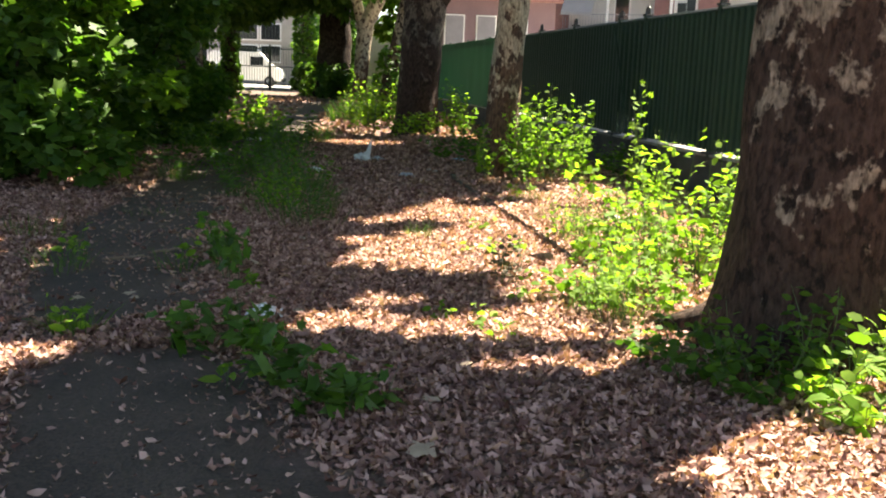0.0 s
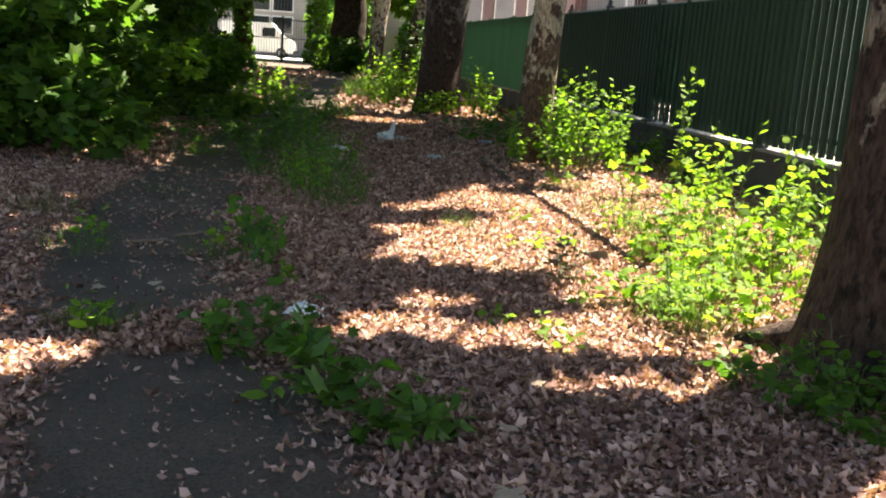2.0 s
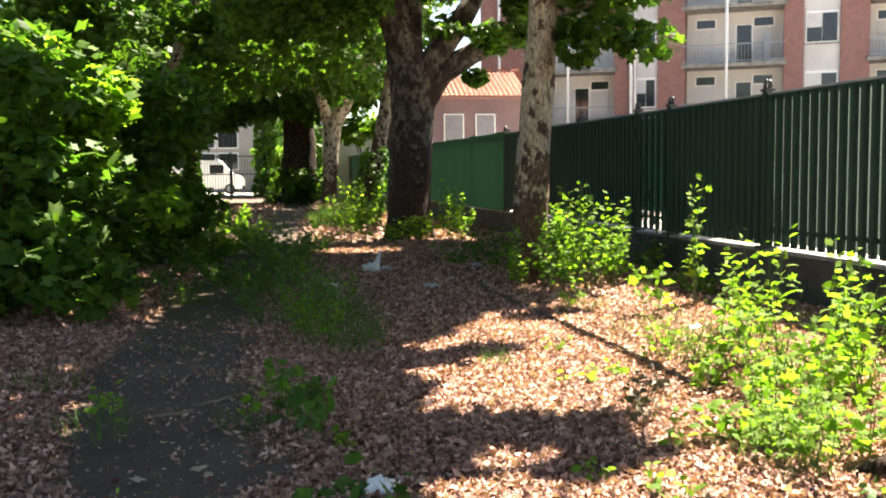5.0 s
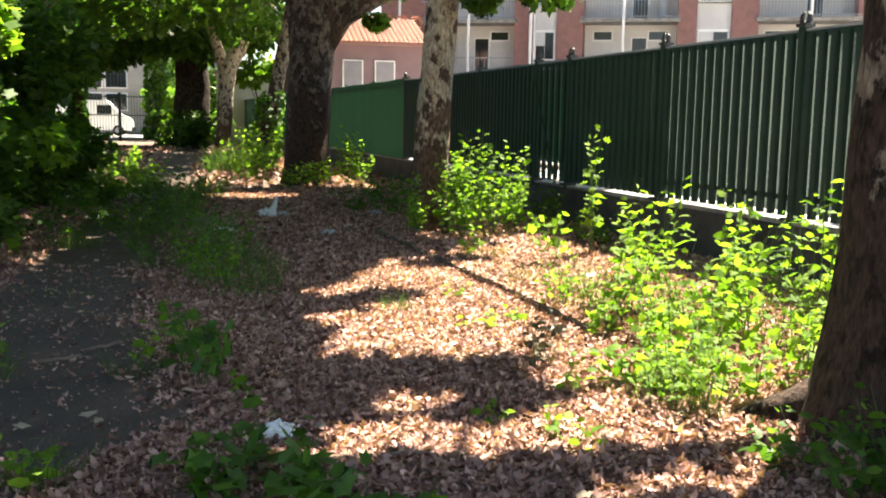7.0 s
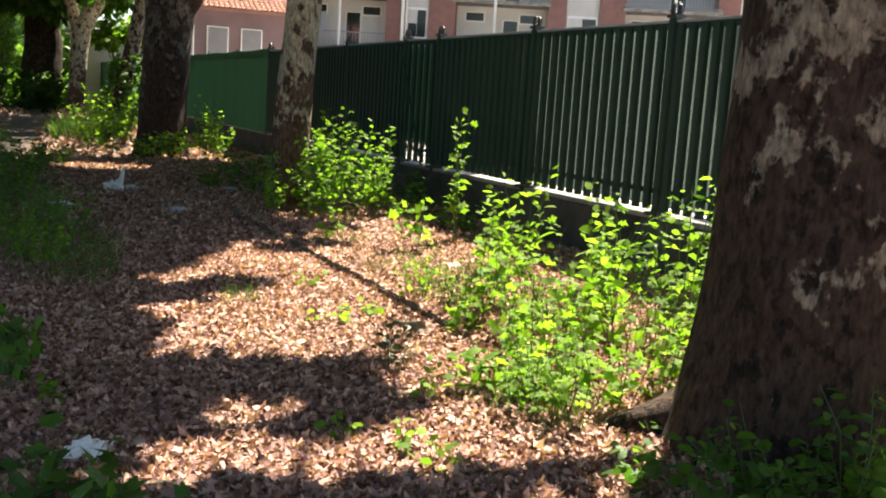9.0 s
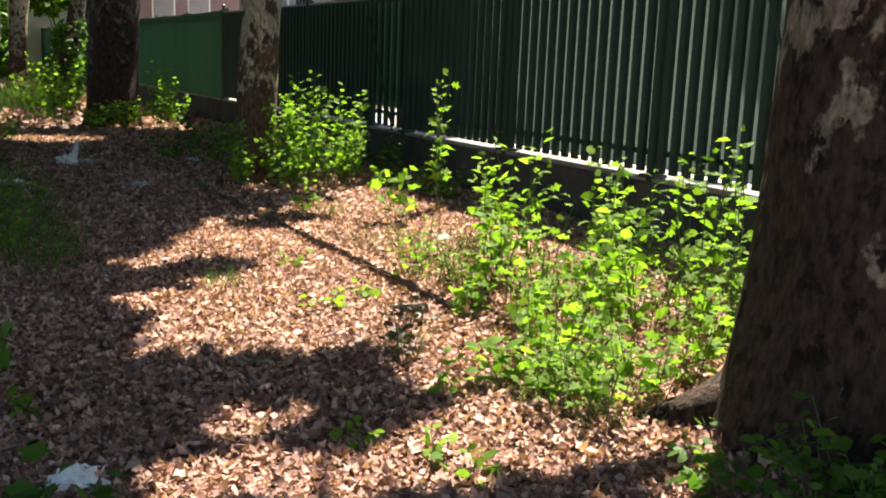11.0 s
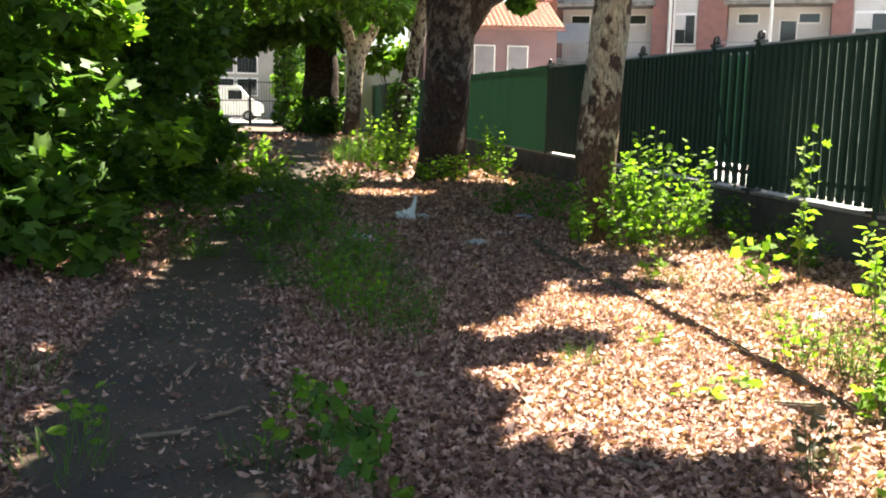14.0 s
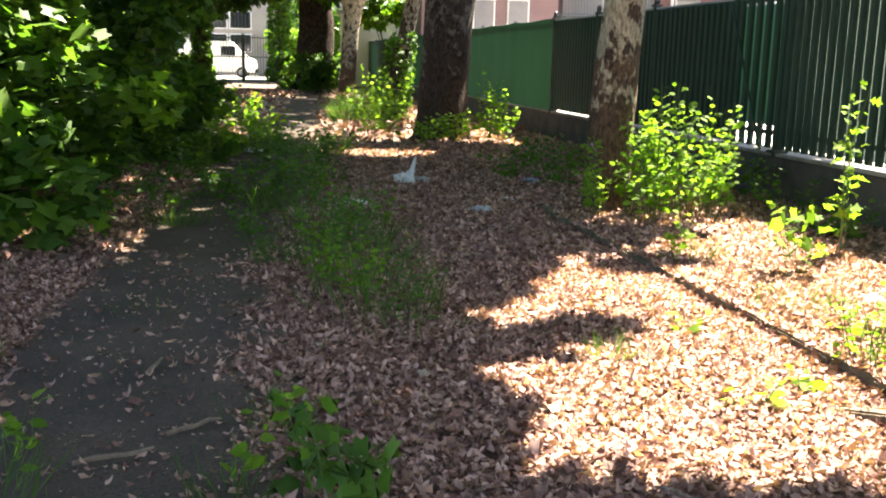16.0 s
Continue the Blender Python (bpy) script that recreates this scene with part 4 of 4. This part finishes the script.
for i, (x, y, h, s, n) in enumerate([(1.16, 7.15, 0.16, 0.10, 60), (0.05, 8.3, 0.34, 0.42, 260), (-0.05, 9.3, 0.36, 0.42, 260), (0.25, 7.75, 0.24, 0.3, 90), (-0.1, 10.2, 0.36, 0.42, 240), (-0.55, 9.6, 0.25, 0.3, 180),
                                     (-0.35, 11.3, 0.36, 0.4, 130), (-0.7, 12.0, 0.36, 0.4, 120), (-1.3, 5.75, 0.26, 0.2, 45), (-1.95, 7.0, 0.24, 0.25, 50), (-1.25, 8.25, 0.12, 0.25, 45), (-0.52, 5.75, 0.2, 0.15, 40),
                                     (-0.42, 6.45, 0.16, 0.2, 40), (2.4, 9.3, 0.16, 0.25, 120), (2.5, 7.9, 0.14, 0.25, 120), (2.25, 4.6, 0.18, 0.25, 70), (2.0, 5.0, 0.14, 0.25, 60), (-0.75, 4.2, 0.2, 0.12, 70),
                                     (-0.6, 17.0, 0.4, 0.6, 300), (-1.5, 17.8, 0.35, 0.6, 300), (0.3, 25, 0.6, 0.7, 350), (0.6, 28, 0.6, 0.8, 350), (-1.6, 11.2, 0.25, 0.3, 160)]):
    grass_tuft(x, y, h, s, int(n * (0.3 if -0.6 < x < 0.4 and 7 < y < 13 else 1)), seed=i)
for i, (x, y, h) in enumerate([(0.0, 8.4, 0.38), (0.2, 7.9, 0.3), (-0.1, 9.4, 0.42), (-0.05, 10.3, 0.42), (-0.35, 9.9, 0.3), (-0.3, 11.2, 0.4), (-0.6, 11.9, 0.4), (0.15, 8.9, 0.45), (-0.2, 8.8, 0.36), (0.3, 8.2, 0.25), (-0.15, 9.9, 0.46),
                               (-0.5, 10.8, 0.35), (0.1, 10.8, 0.3), (-0.75, 10.1, 0.24), (-0.9, 10.6, 0.26), (-0.6, 9.5, 0.2), (-0.45, 12.4, 0.5), (-0.75, 13.1, 0.55), (-0.3, 13.6, 0.55), (-0.6, 14.0, 0.6)]):
    weed(x, y, h * 1.3, 0.30, 8, 0.07, M_LEAF_MID if i % 4 else M_LEAF, LEAF_LONG if i % 2 else LEAF_PLAIN, 180 + i, "feathery shaded green weeds on the litter", 14, group="feathery weeds")
for i, (x, y, h) in enumerate([(-1.4, 12.5, 0.18), (-1.8, 12.2, 0.22), (-1.1, 12.9, 0.2), (-2.1, 12.9, 0.3), (-1.6, 13.7, 0.25), (-2.3, 12.0, 0.3), (-2.6, 11.3, 0.3), (-2.4, 10.6, 0.25), (-1.3, 14.3, 0.3), (-2.7, 14.2, 0.5)]):
    weed(x, y, h, 0.42, 10, 0.085, M_LEAF_MID if i % 2 else M_LEAF_DARK, LEAF_PLAIN, 240 + i, "low green ground cover at the edge of the bush", 7, group="ground cover")
# ---- apartment building beyond the fence ----
B_POSE = Matrix.Translation((20.8, 47.9, 0)) @ Matrix.Rotation(math.atan2(-0.436, 0.9), 4, "Z")   # x along the facade, y into it
flats = tagged(new("apartment_building"), "apartment building of red brick and pale plaster with balconies", "building")
flats.matrix_world = B_POSE
part("wall", box((30.0, 9.0, 16.4), (1.5, 6.2, 8.2)), M_PLASTER, flats, "pale plaster wall")
part("roof", box((31.0, 10.4, 0.35), (1.5, 5.9, 16.57), 0.03), M_CONCRETE, flats)
SLABS = [0.75, 3.75, 6.75, 9.75, 12.75]
for u0, u1 in ((-13.4, -10.9), (-5.9, -4.86), (-3.62, -2.2), (2.69, 3.65), (5.38, 6.73), (11.5, 12.6), (14.3, 16.5)):
    part("pilaster", box((u1 - u0, 1.5, 16.3), ((u0 + u1) / 2, 1.05, 8.15), 0.01), M_BRICK, flats, "red brick pilaster")
for u0, u1 in ((-4.86, -3.62), (3.65, 5.38), (12.6, 14.3)):
    part("bay", box((u1 - u0 - 0.01, 1.2, 16.2), ((u0 + u1) / 2, 1.15, 8.1), 0.01), M_PLASTER, flats, "pale plastered window bay")
    for z in SLABS:
        w = part("window", box((u1 - u0 - 0.16, 0.10, 1.62), ((u0 + u1) / 2, 0.53, z + 1.75), 0.01), M_FRAME, flats, "white window frame")
        half = (u1 - u0 - 0.32) / 2
        part("pane", box((half, 0.03, 1.40), ((u0 + u1) / 2 + half / 2 + 0.01, 0.472, z + 1.72)), M_GLASS, w)
        part("pane", box((half, 0.03, 0.7), ((u0 + u1) / 2 - half / 2 - 0.01, 0.472, z + 1.37)), M_GLASS, w)
        part("blind", box((half, 0.04, 0.7), ((u0 + u1) / 2 - half / 2 - 0.01, 0.470, z + 2.08)), M_BLIND, w, "half lowered pale blind")
        part("sill", box((u1 - u0, 0.2, 0.05), ((u0 + u1) / 2, 0.49, z + 0.91), 0.005), M_CONCRETE, w)
rail_bar = None
for u0, u1 in ((-10.9, -5.9), (-2.2, 2.69), (6.73, 11.5)):
    cu, lu = (u0 + u1) / 2, u1 - u0
    for z in SLABS:
        b = part("balcony", box((lu + 0.3, 1.75, 0.20), (cu, 0.80, z), 0.01), M_CONCRETE, flats, "grey concrete balcony slab")
        part("rail", box((lu + 0.2, 0.05, 0.05), (cu, 0.0, z + 1.05)), M_METAL, b)
        part("lower_rail", box((lu + 0.2, 0.03, 0.04), (cu, 0.0, z + 0.2)), M_METAL, b)
        n = int(lu / 0.16)
        for i in range(n):
            mm = Matrix.Translation((u0 + (i + 0.5) * lu / n, 0.0, z))
            if rail_bar is None:
                rail_bar = part("railing_bar", tube([(0, 0, 0.1), (0, 0, 1.04)], [0.012, 0.012], 4), M_METAL, b, m=mm)
            else:
                o = new("railing_bar", rail_bar.data)
                o.parent, o.matrix_local = b, mm
        for f, w_, z0, h_, nm, mt in ((0.20, 0.95, 0.10, 1.85, "shutter", M_BLIND), (0.20, 0.95, 2.08, 0.42, "transom", M_GLASS), (0.80, 0.95, 0.10, 1.85, "shutter", M_BLIND), (0.80, 0.95, 2.08, 0.42, "transom", M_GLASS), (0.60, 0.75, 0.10, 2.05, "balcony_door", M_GLASS)):
            o = part(nm, box((w_, 0.08, h_), (u0 + f * lu, 1.68, z + 0.1 + z0 + h_ / 2 - 0.05), 0.01), mt, flats)
            if mt is M_GLASS:
                part("frame", box((w_ + 0.14, 0.05, h_ + 0.12), (u0 + f * lu, 1.685, z + 0.1 + z0 + h_ / 2 - 0.05), 0.01), M_FRAME, o, "pale frame")
for u, r in ((-8.34, 0.075), (-4.95, 0.09), (-4.75, 0.05), (-0.08, 0.085), (9.2, 0.075), (-12.2, 0.07)):
    pole = part("drainpipe", tube([(u, -0.12, 0.0), (u, -0.12, 16.3)], [r, r], 10), M_FRAME, flats, "white vertical pipe", smooth=True)
# a few balcony things
for u, z, sz, mt, lab in ((0.9, 6.85, (0.5, 0.35, 0.75), M_BLACK, "dark cabinet standing on a balcony"), (1.9, 6.85, (0.35, 0.35, 1.5), M_METAL, "grey shelf standing on a balcony"),
                          (-8.9, 6.85, (0.7, 0.3, 0.8), M_BLIND, "pale cupboard standing on a balcony")):
    o = part("balcony_cabinet", box(sz, (0, 0, sz[2] / 2), 0.03), mt, m=B_POSE @ Matrix.Translation((u, 1.0, z)))
    tagged(o, lab, "cabinet")


def awning(u, z, w):
    bm = bmesh.new()
    prof = [(0.0, 0.9), (-0.35, 0.45), (-0.75, 0.0), (-0.80, -0.18)]
    rows = [[bm.verts.new((u + w * (i / 8 - 0.5), a, z + b + 0.015 * math.sin(i * 1.7))) for i in range(9)] for a, b in prof]
    for r0, r1 in zip(rows, rows[1:]):
        for i in range(8):
            bm.faces.new((r0[i], r0[i + 1], r1[i + 1], r1[i]))
    bmesh.ops.solidify(bm, geom=bm.faces[:], thickness=0.02)
    part("awning", bm, M_BLIND, flats, "pale fabric awning")


awning(-9.9, 4.9, 1.7)

# ---- low house with a tiled roof ----
house = tagged(new("low_house"), "low mauve plastered house with a red tiled roof", "house")
house.location = (5.7, 43.5, 0)
part("wall", box((5.4, 6.0, 4.55), (0, 0, 2.275), 0.02), M_MAUVE, house, "mauve plaster wall")
bm = bmesh.new()
for sgn in (1, -1):
    n = 28
    for i in range(n):
        for j in range(10):
            x0 = -2.95 + 5.9 * i / n
            y0, y1 = -3.35 + 3.35 * j / 10, -3.35 + 3.35 * (j + 1) / 10 + 0.04
            z0, z1 = 4.50 + 1.30 * j / 10 + 0.045, 4.50 + 1.30 * (j + 1) / 10
            if sgn == 1:
                tube([(x0 + 0.107, y0, z0), (x0 + 0.107, y1, z1)], [0.105, 0.095], 6, bm, caps=False)
            elif i % 3 == 0:
                tube([(x0 + 0.3, -y0, z0), (x0 + 0.3, -y1, z1)], [0.32, 0.31], 6, bm, caps=False)
part("roof", bm, M_TILE, house, "sunlit red clay tile roof")
part("eave", box((5.9, 0.12, 0.12), (0, -3.38, 4.50), 0.01), M_BRICK, house)
for u in (-1.6, -0.25, 1.1):
    w = part("window", box((0.86, 0.08, 1.5), (u, -3.02, 3.1), 0.01), M_FRAME, house, "pale window frame")
    part("pane", box((0.76, 0.03, 1.40), (u, -3.065, 3.1)), M_SHUTTER, w, "closed grey shutter")
shed = tagged(new("shed"), "pale grey low shed behind the fence", "shed")
shed.location = (1.6, 52, 0)
part("wall", box((3.4, 3, 3.6), (0, 0, 1.8), 0.02), M_PLASTER, shed)
part("roof", box((3.8, 3.5, 0.16), (0, 0, 3.68), 0.02), M_CONCRETE, shed)

# ---- gate and what lies beyond ----
gate = tagged(new("gate"), "closed dark metal bar gate at the end of the path", "gate")
gate.location = (-6.5, 58.0, 0.05)
for z in (0.30, 1.35, 2.40):
    part("rail", box((6.3, 0.05, 0.06), (0, 0, z), 0.005), M_GATE, gate)
part("post", box((0.16, 0.16, 2.65), (1.0, 0, 1.30), 0.01), M_GATE, gate)
part("post", box((0.16, 0.16, 2.65), (-3.2, 0, 1.30), 0.01), M_GATE, gate)
part("post", box((0.16, 0.16, 2.65), (3.2, 0, 1.30), 0.01), M_GATE, gate)
gb = None
for i in range(40):
    x = -3.05 + 6.1 * i / 39
    if gb is None:
        gb = part("bar", tube([(0, 0, 0.12), (0, 0, 2.5), (0, 0, 2.58)], [0.016, 0.016, 0.003], 6), M_GATE, gate, m=Matrix.Translation((x, 0.04, 0)))
    else:
        o = new("bar", gb.data)
        o.parent, o.matrix_local = gate, Matrix.Translation((x, 0.04, 0))
bm = box((7.4, 2.2, 0.12), (-6.3, 59.2, 0.06), 0.02)
tagged(part("gate_threshold", bm, M_PAVE), "pale concrete threshold under the gate", "pavement", kind="structure")
bm = bmesh.new()
v = [bm.verts.new(p) for p in ((-40, 60.4, 0.11), (40, 60.4, 0.11), (40, 72, 0.11), (-40, 72, 0.11))]
bm.faces.new(v)
tagged(part("road", bm, M_PAVE), "pale sunlit road beyond the gate", "road", kind="structure")


def van(at, turn):
    """A plain white delivery van."""
    e = tagged(new("van"), "white delivery van parked beyond the gate", "van")
    e.matrix_world = Matrix.Translation(at) @ Matrix.Rotation(turn, 4, "Z")
    bm = bmesh.new()
    prof = [(-2.4, 0.35), (-2.4, 2.0), (-2.2, 2.2), (0.9, 2.2), (1.6, 1.35), (2.35, 1.10), (2.45, 0.7), (2.4, 0.35)]
    a = [bm.verts.new((x, -0.9, z)) for x, z in prof]
    b = [bm.verts.new((x, 0.9, z)) for x, z in prof]
    bm.faces.new(a[::-1])
    bm.faces.new(b)
    for i in range(len(prof)):
        k = (i + 1) % len(prof)
        bm.faces.new((a[i], a[k], b[k], b[i]))
    bmesh.ops.bevel(bm, geom=bm.edges[:], offset=0.06, segments=2, affect="EDGES")
    part("body", bm, M_WHITE, e)
    part("side_window", box((0.85, 0.03, 0.55), (0.75, -0.905, 1.62), 0.01), M_GLASS, e)
    part("bumper", box((0.15, 1.75, 0.22), (2.42, 0, 0.42), 0.03), M_BLACK, e)
    for x in (-1.5, 1.55):
        for y in (-0.82, 0.82):
            w = part("wheel", tube([(x, y - 0.1, 0.33), (x, y + 0.1, 0.33)], [0.33, 0.33], 20), M_BLACK, e)
            part("rim", tube([(x, y - 0.115, 0.33), (x, y + 0.115, 0.33)], [0.19, 0.19], 14), M_METAL, w)


van((-7.7, 64.5, 0.11), 0.0)
back = tagged(new("back_building"), "pale building with barred windows beyond the gate", "building")
back.location = (-10.0, 78, 0)
part("wall", box((22, 8, 9), (0, 4, 4.5)), M_BEIGE_DIM, back)
for u in (-7.2, -3.4, 0.6, 2.4, 6.0):
    for z in (2.4, 4.1, 7.0):
        w = part("window", box((1.5, 0.12, 1.2), (u, -0.03, z), 0.01), M_GLASS, back)
        part("frame", box((1.7, 0.06, 1.4), (u, -0.01, z), 0.01), M_FRAME, w)
        for k in range(6):
            part("grille_bar", box((0.03, 0.03, 1.25), (u - 0.65 + k * 0.26, -0.11, z)), M_GATE, w)
bush((-3.6, 66.0, 0.1), clumps((0, 0, 1.8), (1.1, 0.8, 1.4), 14, 0.7, 41), 3000, 0.25, M_LEAF, "tall green hedge beyond the gate", 5, "hedge")
bush((-15, 50, 0.0), clumps((0, 0, 2.2), (4.0, 8, 1.9), 40, 1.3, 43), 12000, 0.3, M_LEAF_DARK, "tall dense hedge along the far side", 8, "hedge")
bush((-13, 30, 0.0), clumps((0, 0, 2.2), (3.0, 12, 2.0), 50, 1.3, 44), 14000, 0.3, M_LEAF_DARK, "tall dense hedge along the far side", 8, "hedge")
bush((8, 72, 0.0), clumps((0, 0, 4), (12, 2, 3.5), 50, 2.0, 45), 9000, 0.5, M_LEAF_DARK, "row of dense green trees beyond the road", 8, "hedge")


# ---- leaf litter ----
def litter(name, n, x0, x1, y0, y1, size, keep, label, lift=0.02, seed=0, shape=LEAF_DRY):
    """Dry leaves scattered on the ground; keep(x, y) gives the share that lies at a place."""
    g = np.random.default_rng(seed + 5000)
    p = np.stack([g.uniform(x0, x1, n), g.uniform(y0, y1, n)], 1)
    u = g.uniform(0, 1, n)
    p = np.array([q for q, a in zip(p, u) if a < keep(q[0], q[1])])
    k = len(p)
    z = np.array([ground_z(x, y) for x, y in p]) + g.uniform(0.0, 1.0, k) * lift
    for i, (x, y) in enumerate(p):
        if 5.95 < y < 11.5 and abs(x - kerb_x(y)) < 0.045:
            z[i] = ground_z(x + 0.25, y) + 0.012
    a = g.uniform(0, 2 * math.pi, k)
    aim = np.stack([np.cos(a), np.sin(a), g.normal(0.05, 0.22, k)], 1)
    at = np.column_stack([p, z])
    me = leaf_cloud(name, at, size * np.clip(g.lognormal(0, 0.38, k), 0.4, 1.8), aim, M_DRY, shape, spin=0.32)
    return tagged(new(name, me), label, "leaf litter", kind="stuff")


litter("leaf_litter", 190000, -3.2, 4.75, 1.4, 9.5, 0.040, litter_share, "carpet of brown dry plane tree leaves", seed=1)
litter("leaf_litter", 70000, -4.0, 4.7, 9.5, 19, 0.052, litter_share, "carpet of brown dry plane tree leaves", seed=2)
litter("leaf_litter", 9000, -5.0, 4.0, 19, 44, 0.16, lambda x, y: 0.7 * litter_share(x, y), "carpet of brown dry plane tree leaves", seed=3)
litter("leaf_litter", 60000, -8.0, 4.75, -6.0, 19, 0.06, lambda x, y: 0 if (x > -3.2 and y > 1.4) else 0.9 * litter_share(x, y), "thinner brown leaf litter round about", seed=6)
litter("leaf_litter", 9000, -3.2, 4.6, 1.4, 11, 0.040, lambda x, y: 0.85 * litter_share(x, y), "large curled dry plane leaves on the litter", 0.035, 8, LEAF_LOBED)
litter("bark_scraps", 5500, -3.2, 3.0, 1.6, 10, 0.020, lambda x, y: 0.8, "small crumbs of bark and leaf on the soil", 0.006, seed=4)


def big_leaf(x, y, size, mat, turn, label):
    me = leaf_cloud("fallen_leaf", [(0, 0, 0.02)], [size], [(math.cos(turn), math.sin(turn), 0.1)], mat, LEAF_LOBED, spin=0.15)
    o = tagged(new("fallen_leaf", me), label, "leaf", "large fallen leaves")
    o.location = (x, y, ground_z(x, y) + 0.006)


for i, (x, y, s) in enumerate([(0.91, 2.5, 0.15), (-0.02, 5.82, 0.16), (0.75, 6.4, 0.13), (1.6, 5.0, 0.12), (0.2, 6.9, 0.13), (1.9, 4.3, 0.13), (-0.9, 4.9, 0.14), (1.2, 3.6, 0.13), (2.2, 8.3, 0.15), (0.4, 4.6, 0.12), (1.05, 3.1, 0.14), (-0.3, 7.4, 0.12), (-0.66, 4.95, 0.14), (-0.58, 4.88, 0.1)]):
    big_leaf(x, y, s if i == 0 else 0.62 * s, M_PALELEAF, i * 1.7, "large pale dry plane leaf lying on the litter")


def crumpled(name, x, y, size, mat, label, cat, seed, flat=0.6):
    """A crumpled scrap: a folded sheet."""
    bm = bmesh.new()
    bmesh.ops.create_icosphere(bm, subdivisions=3, radius=1.0)
    for v in bm.verts:
        k = 0.55 + 0.9 * abs(noise.noise(v.co * 1.7 + Vector((seed, 0, 0)))) + 0.35 * abs(noise.noise(v.co * 4.1 + Vector((0, seed, 0))))
        v.co = Vector((v.co.x * size[0], v.co.y * size[1], max(v.co.z, -0.3) * size[2])) * k
    o = part(name, bm, mat)
    o.location = (x, y, ground_z(x, y) + 0.3 * size[2] * 0.5)
    tagged(o, label, cat)
    return o


crumpled("paper_scrap", 0.18, 4.56, (0.12, 0.08, 0.06), M_PAPER, "crumpled white paper on the leaf litter", "paper", 1)
# white plastic bag with a twisted corner sticking up
o = crumpled("white_bag", 0.62, 14.05, (0.15, 0.10, 0.13), M_PAPER, "white plastic bag with one corner up on the litter", "bag", 21)
part("corner", tube([(0.05, 0, 0.05), (0.09, 0.01, 0.14), (0.11, 0.0, 0.24), (0.125, 0.0, 0.30)], [0.05, 0.035, 0.022, 0.006], 9, wobble=0.3), M_PAPER, o, "twisted white corner")
crumpled("plastic_scrap", 1.23, 11.76, (0.13, 0.1, 0.05), M_GREYPAPER, "grey plastic scrap on the shaded litter", "plastic scrap", 3)
crumpled("plastic_scrap", 0.84, 14.25, (0.14, 0.1, 0.05), M_GREYPAPER, "grey plastic scrap beside the white bag", "plastic scrap", 2)
for i, (x, y, s, nm) in enumerate([(-1.49, 17.6, 0.16, "paper_scrap"), (-1.7, 13.94, 0.12, "paper_scrap"), (0.01, 12.1, 0.16, "paper_scrap"), (1.6, 12.6, 0.07, "paper_scrap"), (3.05, 8.05, 0.11, "stone")]):
    crumpled(nm, x, y, (s, s * 0.6, s * 0.4), M_PAPER if nm == "paper_scrap" else M_STONE, "pale scrap of paper on the ground" if nm == "paper_scrap" else "pale sunlit stone in the leaf litter", nm.replace("_", " "), 5 + i)
crumpled("blue_bag", 2.05, 13.6, (0.13, 0.1, 0.06), M_BLUEBAG, "pale blue plastic bag among the weeds", "bag", 17)
# loose sticks and strips of bark
sr = random.Random(11)
for i, (x, y, ln, a) in enumerate([(-0.98, 6.1, 0.28, 0.3), (-0.73, 6.36, 0.22, 0.5), (-1.03, 7.17, 0.2, 1.4), (0.55, 4.15, 0.5, -0.15), (1.9, 4.05, 0.3, 0.5), (2.05, 4.45, 0.25, 1.0), (0.35, 3.55, 0.35, 2.0), (2.2, 3.9, 0.3, 0.1), (1.0, 5.6, 0.25, 2.4), (0.9, 8.2, 0.3, 0.9)]):
    p = []
    for k in range(5):
        f = k / 4 - 0.5
        px, py = x + math.cos(a) * ln * f, y + math.sin(a) * ln * f + sr.uniform(-0.02, 0.02)
        p.append((px, py, ground_z(px, py) + 0.016 + sr.uniform(0, 0.012)))
    tagged(part("twig", tube(p, [0.010, 0.011, 0.010, 0.009, 0.006], 6), M_TWIG), "dry brown stick lying on the ground", "stick", "sticks")
